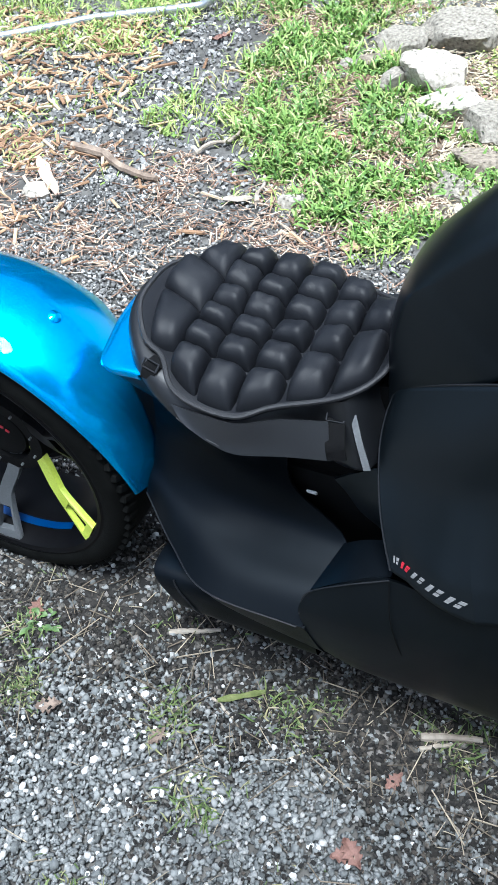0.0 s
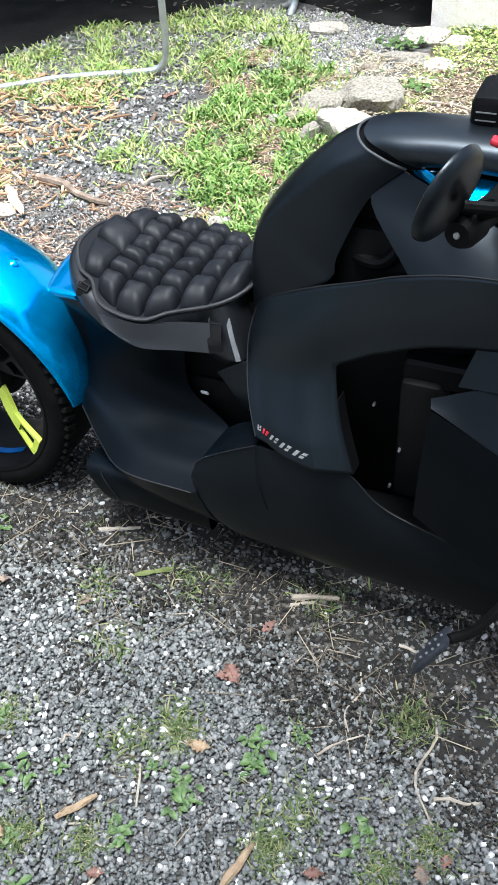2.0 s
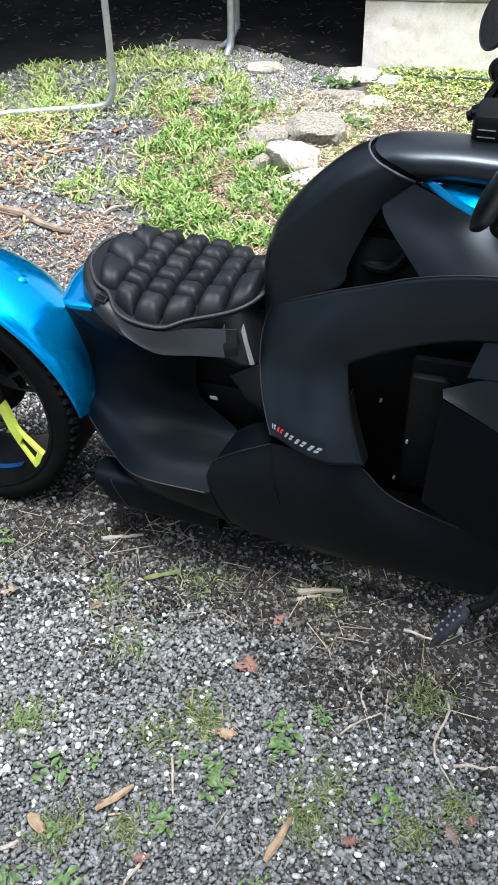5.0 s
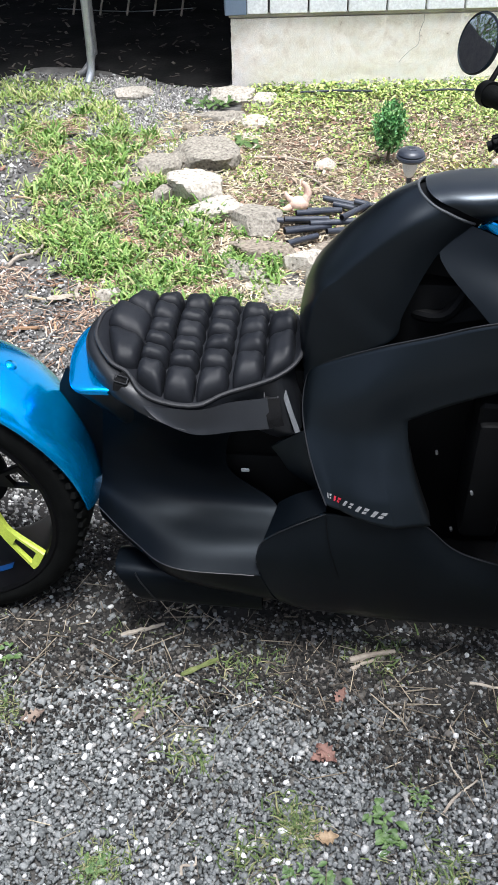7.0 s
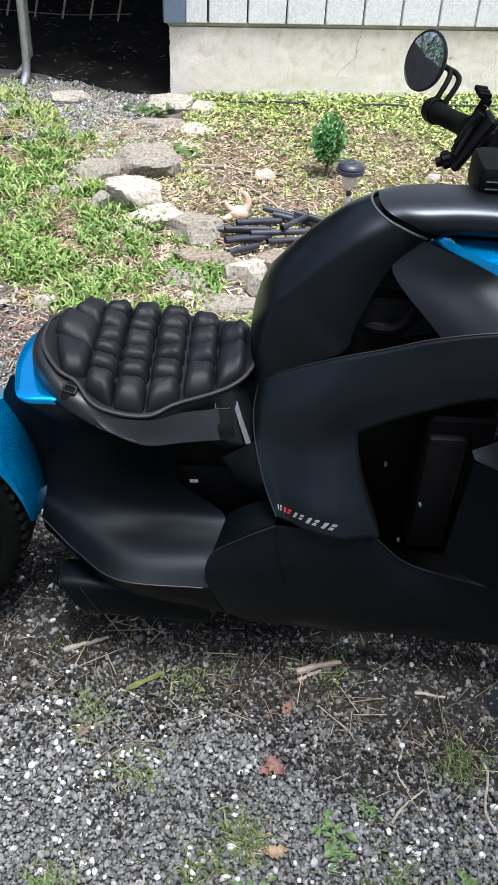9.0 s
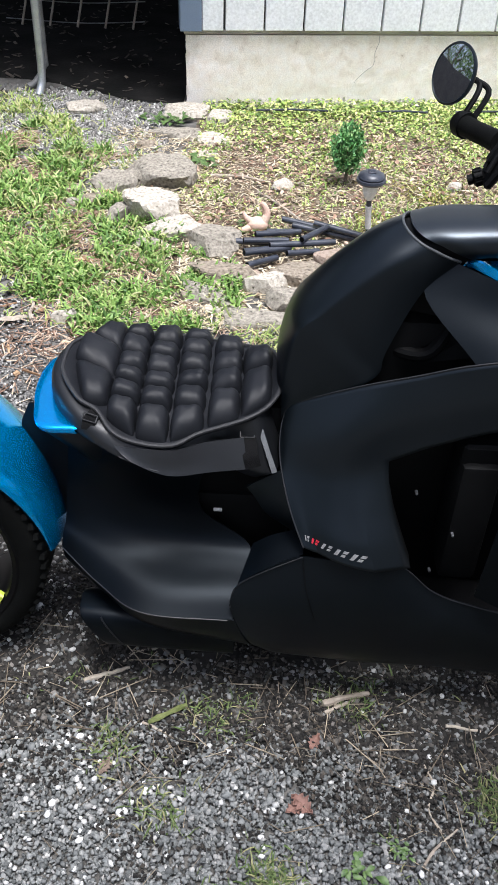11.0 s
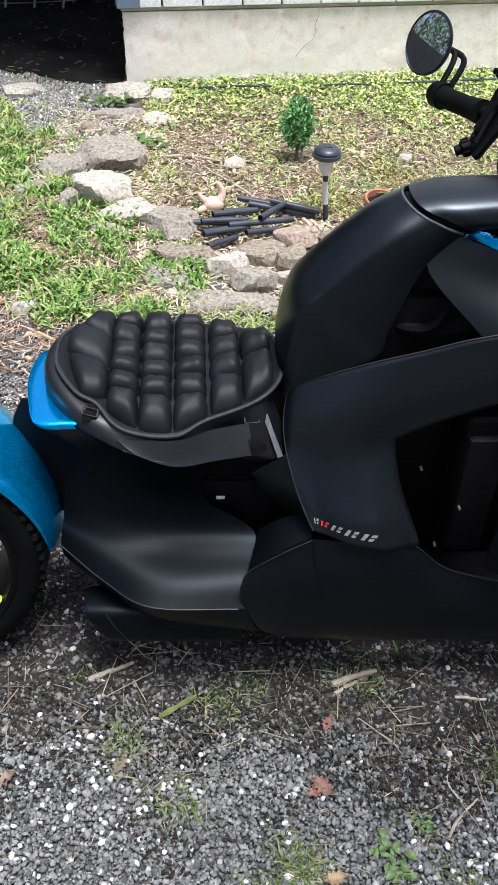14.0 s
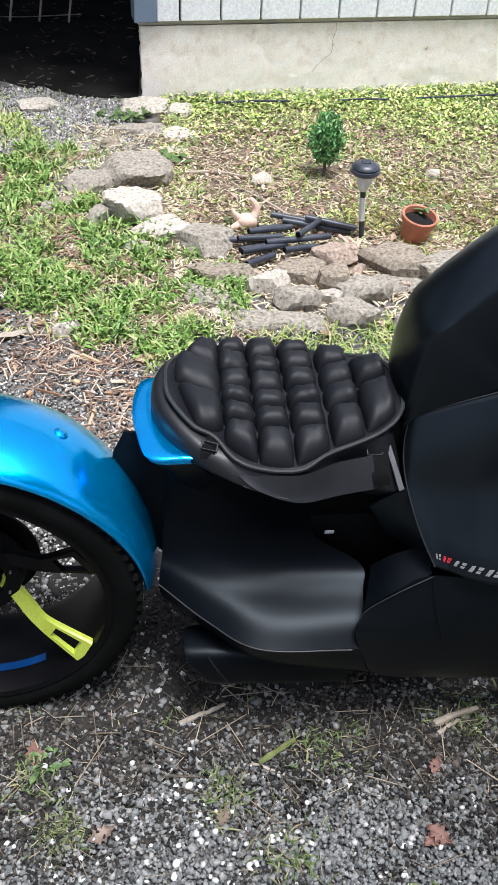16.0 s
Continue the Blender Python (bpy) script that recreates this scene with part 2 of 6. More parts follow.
# ---- mesh tools ----
class Geo:
    """Gathers vertices and faces for one mesh."""
    core = None  # shells are thickened towards this point

    def __init__(self):
        self.v, self.f = [], []

    def add(self, v, f):
        n = len(self.v)
        self.v += [tuple(p) for p in v]
        self.f += [tuple(i + n for i in q) for q in f]
        return self

    def grid(self, g, closed=False):
        """Quads over a 2D array of points."""
        g = np.asarray(g, float)
        r, c = g.shape[:2]
        f = []
        for i in range(r - 1):
            for j in range(c if closed else c - 1):
                k = (j + 1) % c
                f.append((i * c + j, i * c + k, (i + 1) * c + k, (i + 1) * c + j))
        return self.add(g.reshape(-1, 3), f)

    def shell(self, g, thick):
        """A sheet over a 2D array of points, made thick against its normals."""
        g = np.asarray(g, float)
        du, dv = np.gradient(g, axis=0), np.gradient(g, axis=1)
        n = np.cross(dv, du)
        n /= np.linalg.norm(n, axis=2, keepdims=True) + 1e-9
        if Geo.core is not None and ((g - Geo.core) * n).sum() < 0:
            n = -n
            thick = abs(thick)
        back = g - n * thick
        r, c = g.shape[:2]
        idx = np.arange(r * c).reshape(r, c)
        f, o = [], r * c
        for i in range(r - 1):
            for j in range(c - 1):
                a, b, d, e = idx[i, j], idx[i, j + 1], idx[i + 1, j + 1], idx[i + 1, j]
                f.append((a, e, d, b))
                f.append((a + o, b + o, d + o, e + o))
        ring = [*idx[0, :], *idx[1:, -1], *idx[-1, -2::-1], *idx[-2:0:-1, 0]]
        for k in range(len(ring)):
            a, b = ring[k], ring[(k + 1) % len(ring)]
            f.append((a, b, b + o, a + o))
        return self.add(np.concatenate([g.reshape(-1, 3), back.reshape(-1, 3)]), f)

    def tube(self, pts, radius, sides=10, cap=True):
        pts = np.asarray(pts, float)
        rad = np.broadcast_to(np.asarray(radius, float), (len(pts),))
        t = np.gradient(pts, axis=0)
        t /= np.linalg.norm(t, axis=1, keepdims=True) + 1e-12
        ref = np.array((0, 0, 1.0)) if abs(t[0][2]) < 0.9 else np.array((1.0, 0, 0))
        rings = []
        for p, d, r in zip(pts, t, rad):
            ref = ref - d * (ref @ d)
            ref /= np.linalg.norm(ref)
            s = np.cross(d, ref)
            rings.append([p + r * (math.cos(a) * ref + math.sin(a) * s) for a in np.linspace(0, 2 * math.pi, sides, endpoint=False)])
        n = len(self.v)
        self.grid(rings, closed=True)
        if cap:
            self.f.append(tuple(n + i for i in range(sides))[::-1])
            last = n + (len(pts) - 1) * sides
            self.f.append(tuple(last + i for i in range(sides)))
        return self

    def lathe(self, prof, centre=(0, 0, 0), axis="z", sides=32, arc=(0, 2 * math.pi)):
        """Profile of (radius, height) turned round an axis."""
        full = abs(arc[1] - arc[0] - 2 * math.pi) < 1e-6
        angles = np.linspace(arc[0], arc[1], sides, endpoint=not full)
        rows = []
        for r, h in prof:
            if axis == "z":
                rows.append([(r * math.cos(a), r * math.sin(a), h) for a in angles])
            else:
                rows.append([(r * math.cos(a), h, r * math.sin(a)) for a in angles])
        return self.grid(np.array(rows) + np.array(centre), closed=full)

    def box(self, size, m=None, bevel=0.004, seg=1):
        bm = bmesh.new()
        bmesh.ops.create_cube(bm, size=1)
        bmesh.ops.scale(bm, vec=size, verts=bm.verts)
        if bevel:
            bmesh.ops.bevel(bm, geom=bm.edges[:], offset=bevel, segments=seg, affect="EDGES", profile=0.5)
        if m is not None:
            bmesh.ops.transform(bm, matrix=m, verts=bm.verts)
        bm.verts.index_update()
        self.add([v.co[:] for v in bm.verts], [[v.index for v in f.verts] for f in bm.faces])
        bm.free()
        return self

    def moved(self, m):
        self.v = [tuple(m @ Vector(p)) for p in self.v]
        return self


def mesh_of(name, geo, material, smooth=35):
    me = bpy.data.meshes.new(name)
    me.from_pydata(geo.v, [], geo.f)
    me.validate()
    bm = bmesh.new()
    bm.from_mesh(me)
    if len(bm.faces) < 60000:
        bmesh.ops.recalc_face_normals(bm, faces=bm.faces)
    bm.to_mesh(me)
    bm.free()
    me.materials.append(material)
    if smooth:
        me.polygons.foreach_set("use_smooth", [True] * len(me.polygons))
        me.set_sharp_from_angle(angle=radians(smooth))
    return me


def thing(name, at, label, category, group="", kind=""):
    """An empty at a thing's base, to carry its parts."""
    ob = new(name)
    ob.location = at
    ob.empty_display_size = 0.05
    return tagged(ob, label, category, group, kind)


def part(name, geo, material, parent, label="", smooth=35, world_space=True):
    """One mesh under a thing, or under a part; its points are given in the world."""
    ob = new(name, mesh_of(name, geo, material, smooth))
    ob.parent = parent
    if world_space and parent.type == "EMPTY":
        ob.matrix_parent_inverse = Matrix.Translation(parent.location).inverted()
    if label:
        ob["label"] = label
    return ob


def solo(name, geo, material, label, category, at=(0, 0, 0), group="", kind="", smooth=35):
    """A thing of one mesh; its points are given about its base."""
    ob = new(name, mesh_of(name, geo, material, smooth))
    ob.location = at
    return tagged(ob, label, category, group, kind)


def spline(pts, n):
    """n points along a smooth line through a few points."""
    p = np.asarray(pts, float)
    if len(p) == 2:
        s = np.linspace(0, 1, n)[:, None]
        return p[0] * (1 - s) + p[1] * s
    q = np.concatenate([[2 * p[0] - p[1]], p, [2 * p[-1] - p[-2]]])
    out = []
    for u in np.linspace(0, len(p) - 1, n):
        i = min(int(u), len(p) - 2)
        s = u - i
        a, b, c, d = q[i:i + 4]
        out.append(0.5 * (2 * b + (c - a) * s + (2 * a - 5 * b + 4 * c - d) * s * s + (3 * b - a - 3 * c + d) * s ** 3))
    return np.array(out)


def loft(rows, nu=14, nv=20):
    """A smooth sheet over a few rows of a few points each."""
    cross = [spline(r, nv) for r in rows]
    return np.array([spline([c[j] for c in cross], nu) for j in range(nv)]).transpose(1, 0, 2)


def ring(pts, n):
    """n points round a smooth closed line."""
    p = [*pts[-2:], *pts, *pts[:3]]
    out, k = [], len(pts)
    dense = spline(p, (len(p) - 1) * 12 + 1)[24:24 + k * 12]
    for u in np.linspace(0, len(dense), n, endpoint=False):
        out.append(dense[int(u) % len(dense)])
    return np.array(out)


rng = np.random.default_rng(7)


def cloud(name, base_v, base_f, pos, rot, scale, material, jitter=0.0, smooth=False):
    """Many small copies of one shape, each turned and scaled, in one mesh."""
    base_v, n, k = np.asarray(base_v, float), len(pos), len(base_v)
    v = base_v[None] * scale[:, None, :]
    if jitter:
        v = v * (1 + jitter * rng.uniform(-1, 1, (n, k, 1)))
    v = np.einsum("nij,nkj->nki", rot, v) + pos[:, None, :]
    f = np.asarray(base_f)
    faces = (f[None] + (np.arange(n) * k)[:, None, None]).reshape(-1, f.shape[1])
    me = bpy.data.meshes.new(name)
    me.vertices.add(n * k)
    me.vertices.foreach_set("co", v.astype(np.float32).ravel())
    me.loops.add(faces.size)
    me.loops.foreach_set("vertex_index", faces.astype(np.int32).ravel())
    me.polygons.add(len(faces))
    me.polygons.foreach_set("loop_start", np.arange(0, faces.size, f.shape[1], dtype=np.int32))
    me.polygons.foreach_set("use_smooth", np.full(len(faces), smooth))
    me.update(calc_edges=True)
    me.validate()
    me.materials.append(material)
    return me


def turns(n, tilt=1.0):
    """Random turns: any heading, tipped by up to tilt radians."""
    a, b, c = rng.uniform(0, 2 * np.pi, n), rng.uniform(-tilt, tilt, n), rng.uniform(-tilt, tilt, n)
    ca, sa, cb, sb, cc, sc = np.cos(a), np.sin(a), np.cos(b), np.sin(b), np.cos(c), np.sin(c)
    z, o = np.zeros(n), np.ones(n)
    rz = np.array([[ca, -sa, z], [sa, ca, z], [z, z, o]]).transpose(2, 0, 1)
    ry = np.array([[cb, z, sb], [z, o, z], [-sb, z, cb]]).transpose(2, 0, 1)
    rx = np.array([[o, z, z], [z, cc, -sc], [z, sc, cc]]).transpose(2, 0, 1)
    return rz @ ry @ rx


def ico(level):
    bm = bmesh.new()
    bmesh.ops.create_icosphere(bm, subdivisions=level, radius=1)
    bm.verts.index_update()
    v, f = np.array([q.co[:] for q in bm.verts]), np.array([[q.index for q in g.verts] for g in bm.faces])
    bm.free()
    return v, f


def patchy(x, y, size, seed):
    return noise.noise((x / size + seed * 17.3, y / size, seed * 3.1))


# ---- ground ----
def ground_height(x, y):
    return 0.012 * noise.noise((x * 0.9, y * 0.9, 0)) * min(1, max(0, (abs(y - 1.2) - 0.6)))


xs = np.concatenate([[-400, -120, -40, -15], np.linspace(-6, 7, 66), [15, 40, 120, 400]])
ys = np.concatenate([[-400, -120, -40, -15], np.linspace(-6, 7, 66), [15, 40, 120, 400]])
g = Geo().grid([[(x, y, -0.004) for x in xs] for y in ys])
solo("ground", g, M_GROUND, "packed earth and gravel driveway ground", "ground", kind="structure")

v20, f20 = ico(1)
stone_rng = np.random.default_rng(3)
v20 = v20 * stone_rng.uniform(0.72, 1.18, (len(v20), 1))
v8 = np.array([(x, y, z) for x in (-1, 1) for y in (-1, 1) for z in (-1, 1)]) * 0.66  # broken, blocky stones
f8 = np.array([(0, 1, 3, 2), (4, 6, 7, 5), (0, 4, 5, 1), (2, 3, 7, 6), (0, 2, 6, 4), (1, 5, 7, 3)])


def scatter(n, x0, x1, y0, y1, keep):
    out = []
    while len(out) < n:
        x, y = rng.uniform(x0, x1), rng.uniform(y0, y1)
        if rng.uniform() < keep(x, y):
            out.append((x, y))
    return np.array(out)


def gravel_density(x, y):
    d = 1.0 if y < 0.75 else max(0.0, 1.0 - (y - 0.75) / 0.6)
    if x < -0.3:
        d = max(d, 0.6 * (y < 1.3))
    return d


def shaded_soil_share(x, y):
    """How far trodden soil with painted-in shade covers gravel along the motorcycle's side."""
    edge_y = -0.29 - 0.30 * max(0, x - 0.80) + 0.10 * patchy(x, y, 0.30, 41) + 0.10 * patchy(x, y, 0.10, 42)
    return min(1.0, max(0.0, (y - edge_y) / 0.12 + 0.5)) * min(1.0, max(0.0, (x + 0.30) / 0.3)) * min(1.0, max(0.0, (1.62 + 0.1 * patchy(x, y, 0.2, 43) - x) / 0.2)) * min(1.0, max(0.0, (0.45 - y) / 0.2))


def feather(x, y):
    """Gravel thins out unevenly away from the parking place."""
    away = max(-0.30 - x, x - 1.62, -0.95 - y, 0.0)
    return max(0.0, 1.0 - away / 0.12) if away < 0.06 else max(0.0, 0.5 - 1.2 * away + 0.8 * patchy(x, y, 0.15, 44)) * 0.6


def gravel(n, box, keep, lo, hi, label, m=None, blocky=True):
    xy = scatter(n, *box, keep)
    size = lo + (hi - lo) * rng.uniform(0, 1, n) ** 1.5
    size[rng.uniform(size=n) < 0.06] *= 1.25 if blocky else 1.6
    sc = size[:, None] * rng.uniform(0.55, 1.30, (n, 3))
    pos = np.column_stack([xy, size * 0.35 + rng.uniform(0, 0.007, n)])
    me = cloud("gravel", v8 if blocky else v20, f8 if blocky else f20, pos, turns(n, 3.1), sc, m or M_GRAVEL, jitter=0.30, smooth=True)
    tagged(new("gravel", me), label, "gravel", kind="stuff")


def driveway(x, y):
    return feather(x, y) * (1.0 - 0.68 * shaded_soil_share(x, y)) * (1.0 - 0.8 * (y > -0.08 and 0.35 < x < 1.2))


gravel(46000, (-0.75, 2.0, -1.35, 0.05), driveway, 0.0026, 0.0062, "crushed dark and mid grey driveway gravel", blocky=False)
gravel(26000, (-0.75, 2.0, -1.35, 0.05), driveway, 0.0030, 0.0066, "coarser grey driveway gravel lying uppermost")
gravel(9000, (-0.3, 1.65, -0.62, 0.03), lambda x, y: shaded_soil_share(x, y) * max(0, min(1, 0.65 + 0.9 * patchy(x, y, 0.15, 47))) * (1.0 - 0.8 * (y > -0.08 and 0.35 < x < 1.2)), 0.0028, 0.0064, "soiled brownish gravel in the trodden soil, darkened with the motorcycle's shade", M_GRAVELSHADED)
N = 1700
xy = scatter(N, -0.75, 2.0, -1.35, 0.05, lambda x, y: driveway(x, y) * (1.0 - 0.5 * shaded_soil_share(x, y)) * max(0.10, min(1.0, 0.4 + 1.1 * patchy(x, y, 0.22, 46) + 0.9 * patchy(x, y, 0.06, 48))))
size = 0.0042 + 0.0042 * rng.uniform(0, 1, N) ** 2
me = cloud("pebbles", *ico(1), np.column_stack([xy, size * 0.5 + rng.uniform(0.003, 0.007, N)]), turns(N, 0.6), size[:, None] * rng.uniform((0.8, 0.7, 0.5), (1.35, 1.1, 0.8), (N, 3)), M_PEBBLE, jitter=0.10, smooth=True)
tagged(new("pebbles", me), "rounded white quartz pebbles among the driveway gravel", "pebbles", kind="stuff")
gravel(28000, (-0.8, 1.0, 0.05, 1.35), lambda x, y: gravel_density(x, y) * (1 - 0.85 * (y < 0.3 and x > 0.3)), 0.0030, 0.0062, "coarse grey gravel behind the motorcycle", M_GRAVELPALE)
# Canopy's shadow line on the ground, which the dark soil sheet follows.
edge = [(-3.2, 1.9), (-1.75, 2.45), (-1.45, 2.95), (-1.1, 3.15), (-0.85, 3.60), (-0.55, 3.62), (-0.2, 3.42), (0.1, 3.30), (0.30, 3.34)]
EDGE_X, EDGE_Y = [-7.0] + [p[0] for p in edge], [1.4] + [p[1] for p in edge]


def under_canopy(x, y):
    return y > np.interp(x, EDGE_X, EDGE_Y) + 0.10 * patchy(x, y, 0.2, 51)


N = 9000
xy = scatter(N, -1.9, 0.9, 1.2, 3.5, lambda x, y: max(0, min(1, 0.55 - 0.6 * x * (y < 2.2) + patchy(x, y, 0.4, 2))) * (x < 0.15) * (not under_canopy(x, y)))
size = rng.uniform(0.005, 0.011, N)
pos = np.column_stack([xy, size * 0.3])
me = cloud("gravel", v8, f8, pos, turns(N, 3.1), size[:, None] * rng.uniform(0.6, 1.3, (N, 3)), M_GRAVELPALE, jitter=0.28)
tagged(new("gravel", me), "loose grey gravel between grass and wood chips", "gravel", kind="stuff")

M_GRAVELLIGHT = mat("pale_crushed_stone", (0, 0, 0), scale=40, rough=0.9, island=True, bump=0.4, bscale=700,
                    stops=[(0.0, (0.15, 0.142, 0.132)), (0.5, (0.33, 0.315, 0.295)), (0.92, (0.50, 0.48, 0.45)), (1.0, (0.7, 0.68, 0.64))])
N = 8000
xy = scatter(N, -0.62, 0.22, 2.55, 3.45, lambda x, y: max(0, min(1, 1.1 + patchy(x, y, 0.2, 71))) * (not under_canopy(x, y)) * (y > 2.62 - 0.25 * (x + 0.2)))
size = rng.uniform(0.004, 0.0075, N)
me = cloud("gravel", v20, f20, np.column_stack([xy, size * 0.4]), turns(N, 3.1), size[:, None] * rng.uniform(0.6, 1.2, (N, 3)), M_GRAVELLIGHT, jitter=0.3)
tagged(new("gravel", me), "pale grey gravel spread before the carport", "gravel", kind="stuff")

# Brown soil made near black: the motorcycle's shade is put into its colour.
strip = Geo().grid([[(x, y, -0.010 + 0.017 * shaded_soil_share(x, y) + 0.003 * noise.noise((x * 25, y * 25, 8))) for x in np.linspace(-0.35, 1.7, 124)] for y in np.linspace(-0.80, 0.5, 80)])
solo("shaded_soil_strip", strip, mat("shaded_trodden_soil", (0.009, 0.0082, 0.0072), (0.024, 0.021, 0.018), 14, 0.95, bump=1.0, bscale=120), "trodden soil showing through the gravel, the motorcycle's shade painted in", "soil", kind="structure")

# ---- house ----
HC, HD = Vector((0.27, 3.31, 0)), radians(8.0)
house = thing("house", HC, "white house with vertical siding above a stuccoed foundation", "house")
hx, hy = Vector((math.cos(HD), math.sin(HD), 0)), Vector((-math.sin(HD), math.cos(HD), 0))
HM = Matrix.Translation(HC) @ Matrix.Rotation(HD, 4, "Z")


def local_box(lx0, lx1, ly0, ly1, z0, z1, m, bevel=0.0):
    return Geo().box((lx1 - lx0, ly1 - ly0, z1 - z0), m @ Matrix.Translation(((lx0 + lx1) / 2, (ly0 + ly1) / 2, (z0 + z1) / 2)), bevel)


g = Geo()
top = 0.335
gx = np.concatenate([np.linspace(0, 2.6, 300), np.linspace(2.62, 8, 60)])
gz = np.linspace(-0.05, top, 44)
pts = [[HM @ Vector((x, -0.006 * abs(noise.noise((x * 5, z * 5, 1))) - 0.0022 * noise.noise((x * 14, z * 14, 2)) - 0.003 * min(0.5, max(0, noise.noise((x * 42, z * 42, 4)) - 0.10)), z)) for x in gx] for z in gz]
g.shell(pts, 0.06)
part("foundation", g, M_STUCCO, house, "rough off-white stucco foundation wall", smooth=60)
part("crack", Geo().tube([HM @ Vector((0.95 + 0.006 * math.sin(k * 1.7) - (0.003 * k if k < 5 else 0.03 * k - 0.13), -0.009, 0.335 - 0.028 * k)) for k in range(9)], 0.0007, 5), M_DARK, house)
part("side_foundation", local_box(0.30, 0.5, 0.21, 6, -0.05, top, HM), M_STUCCO, house)
part("sill_strip", local_box(-0.01, 8, 0.0, 0.2, top + 0.004, top + 0.022, HM, 0.003), mat("mottled_grey", (0.34, 0.32, 0.28), (0.55, 0.52, 0.47), 6, 0.9, bump=0.5), house, "mottled grey strip between foundation and siding")
part("corner_post", local_box(-0.03, 0.075, -0.035, 0.09, top + 0.024, 3.2, HM, 0.004), M_TRIM, house, "blue-grey painted corner trim")
BW = 0.192
for i in range(36):
    x0 = 0.078 + i * BW - (0.08 if i else 0)
    part("siding_board", local_box(x0, x0 + BW - (0.092 if not i else 0.010), -0.022, 0.012, top + 0.025, 3.2, HM, 0.003), M_SIDING, house)
part("wall_backing", local_box(0.09, 8, 0.013, 0.2, top + 0.025, 3.2, HM), mat("dark_backing", (0.05, 0.05, 0.05), None, 4, 0.9), house)
part("side_wall", local_box(0.30, 0.45, 0.21, 6, top + 0.022, 3.2, HM), M_SIDING, house)
part("roof", local_box(-0.1, 8.1, -0.04, 6.2, 3.2, 3.35, HM, 0.01), mat("roof_shingle", (0.08, 0.08, 0.08), (0.13, 0.12, 0.11), 6, 0.9, bump=0.5), house)

# ---- carport of bent tube ----
carport = thing("carport_frame", (-0.84, 2.4, 0), "galvanised bent-tube carport frame standing on the grass", "carport")
leg = [(-2.6, 1.30, 0.02), (-1.44, 2.08, 0.02), (-1.22, 2.25, 0.02), (-0.90, 2.395, 0.022), (-0.80, 2.43, 0.032), (-0.755, 2.44, 0.075), (-0.738, 2.44, 0.16), (-0.722, 2.44, 2.2)]
g = Geo().tube(np.concatenate([spline(leg[:4], 14)[:-1], spline(leg[3:7], 14), [leg[7]]]), 0.0165, 14)
part("tube_frame", g, M_GALV, carport, "bent galvanised steel tube")
g = Geo().tube(np.concatenate([[(-0.47, 3.40, 2.2), (-0.47, 3.40, 0.3)], spline([(-0.47, 3.40, 0.3), (-0.475, 3.40, 0.08), (-0.49, 3.36, 0.0)], 8)]), 0.021, 14)
part("tube_post", g, M_GALV, carport)
g = Geo().tube(spline([(-0.490, 3.55, 2.2), (-0.490, 3.56, 0.3), (-0.495, 3.55, 0.1), (-0.53, 3.47, 0.03), (-0.56, 3.42, 0.02)], 24), 0.017, 12)
part("tube_post", g, mat("dull_tube", (0.2, 0.2, 0.2), (0.3, 0.3, 0.3), 10, 0.5, metal=0.5), carport)
# Canopy out of view, inferred from the tubes; outline projected from the shadow line.
lift = 2.3
roof = Geo()
line = [(x + SUN.x / SUN.z * lift, y + SUN.y / SUN.z * lift, lift) for x, y in edge]
pts = [line, [(x, 9.0, lift + 0.05) for x, y, z in line]]
roof.shell(pts, 0.02)
part("canopy", roof, M_TARP, carport, "dark tarpaulin canopy")
# Two unseen sheets added to keep sky light from under the canopy.
g = Geo().box((7.5, 0.03, 2.3), Matrix.Translation((-3.4, 7.2, 1.15)), 0.0)
solo("light_block_back", g, M_TARP, "unseen dark sheet added behind the carport to keep light out", "wall", kind="structure")
g = Geo().box((0.03, 5.5, 2.3), Matrix.Translation((-7.1, 4.4, 1.15)), 0.0)
solo("light_block_side", g, M_TARP, "unseen dark sheet added beside the carport to keep light out", "wall", kind="structure")
# Soil sheet from the shadow line back, the canopy's shade in its colour.
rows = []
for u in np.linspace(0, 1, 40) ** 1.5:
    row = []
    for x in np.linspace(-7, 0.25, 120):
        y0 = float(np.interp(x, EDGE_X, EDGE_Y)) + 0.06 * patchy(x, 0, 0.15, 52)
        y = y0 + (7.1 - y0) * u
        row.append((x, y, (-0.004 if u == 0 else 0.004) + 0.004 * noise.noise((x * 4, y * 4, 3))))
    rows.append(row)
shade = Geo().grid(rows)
solo("soil", shade, M_SHADESOIL, "bare soil under the carport, darkened with the canopy's shade", "soil", kind="structure")


bed = Geo().grid([[(x, y, 0.004 * noise.noise((x * 5, y * 5, 6)) + 0.002) for x in np.linspace(0.34, 3.6, 60)] for y in np.linspace(1.45, 3.28, 36)])
solo("garden_soil", bed, mat("dry_bed_soil", (0.085, 0.062, 0.044), (0.20, 0.155, 0.11), 30, 0.95, bump=1.0, bscale=80), "dry tan soil of the garden bed", "soil", kind="structure")


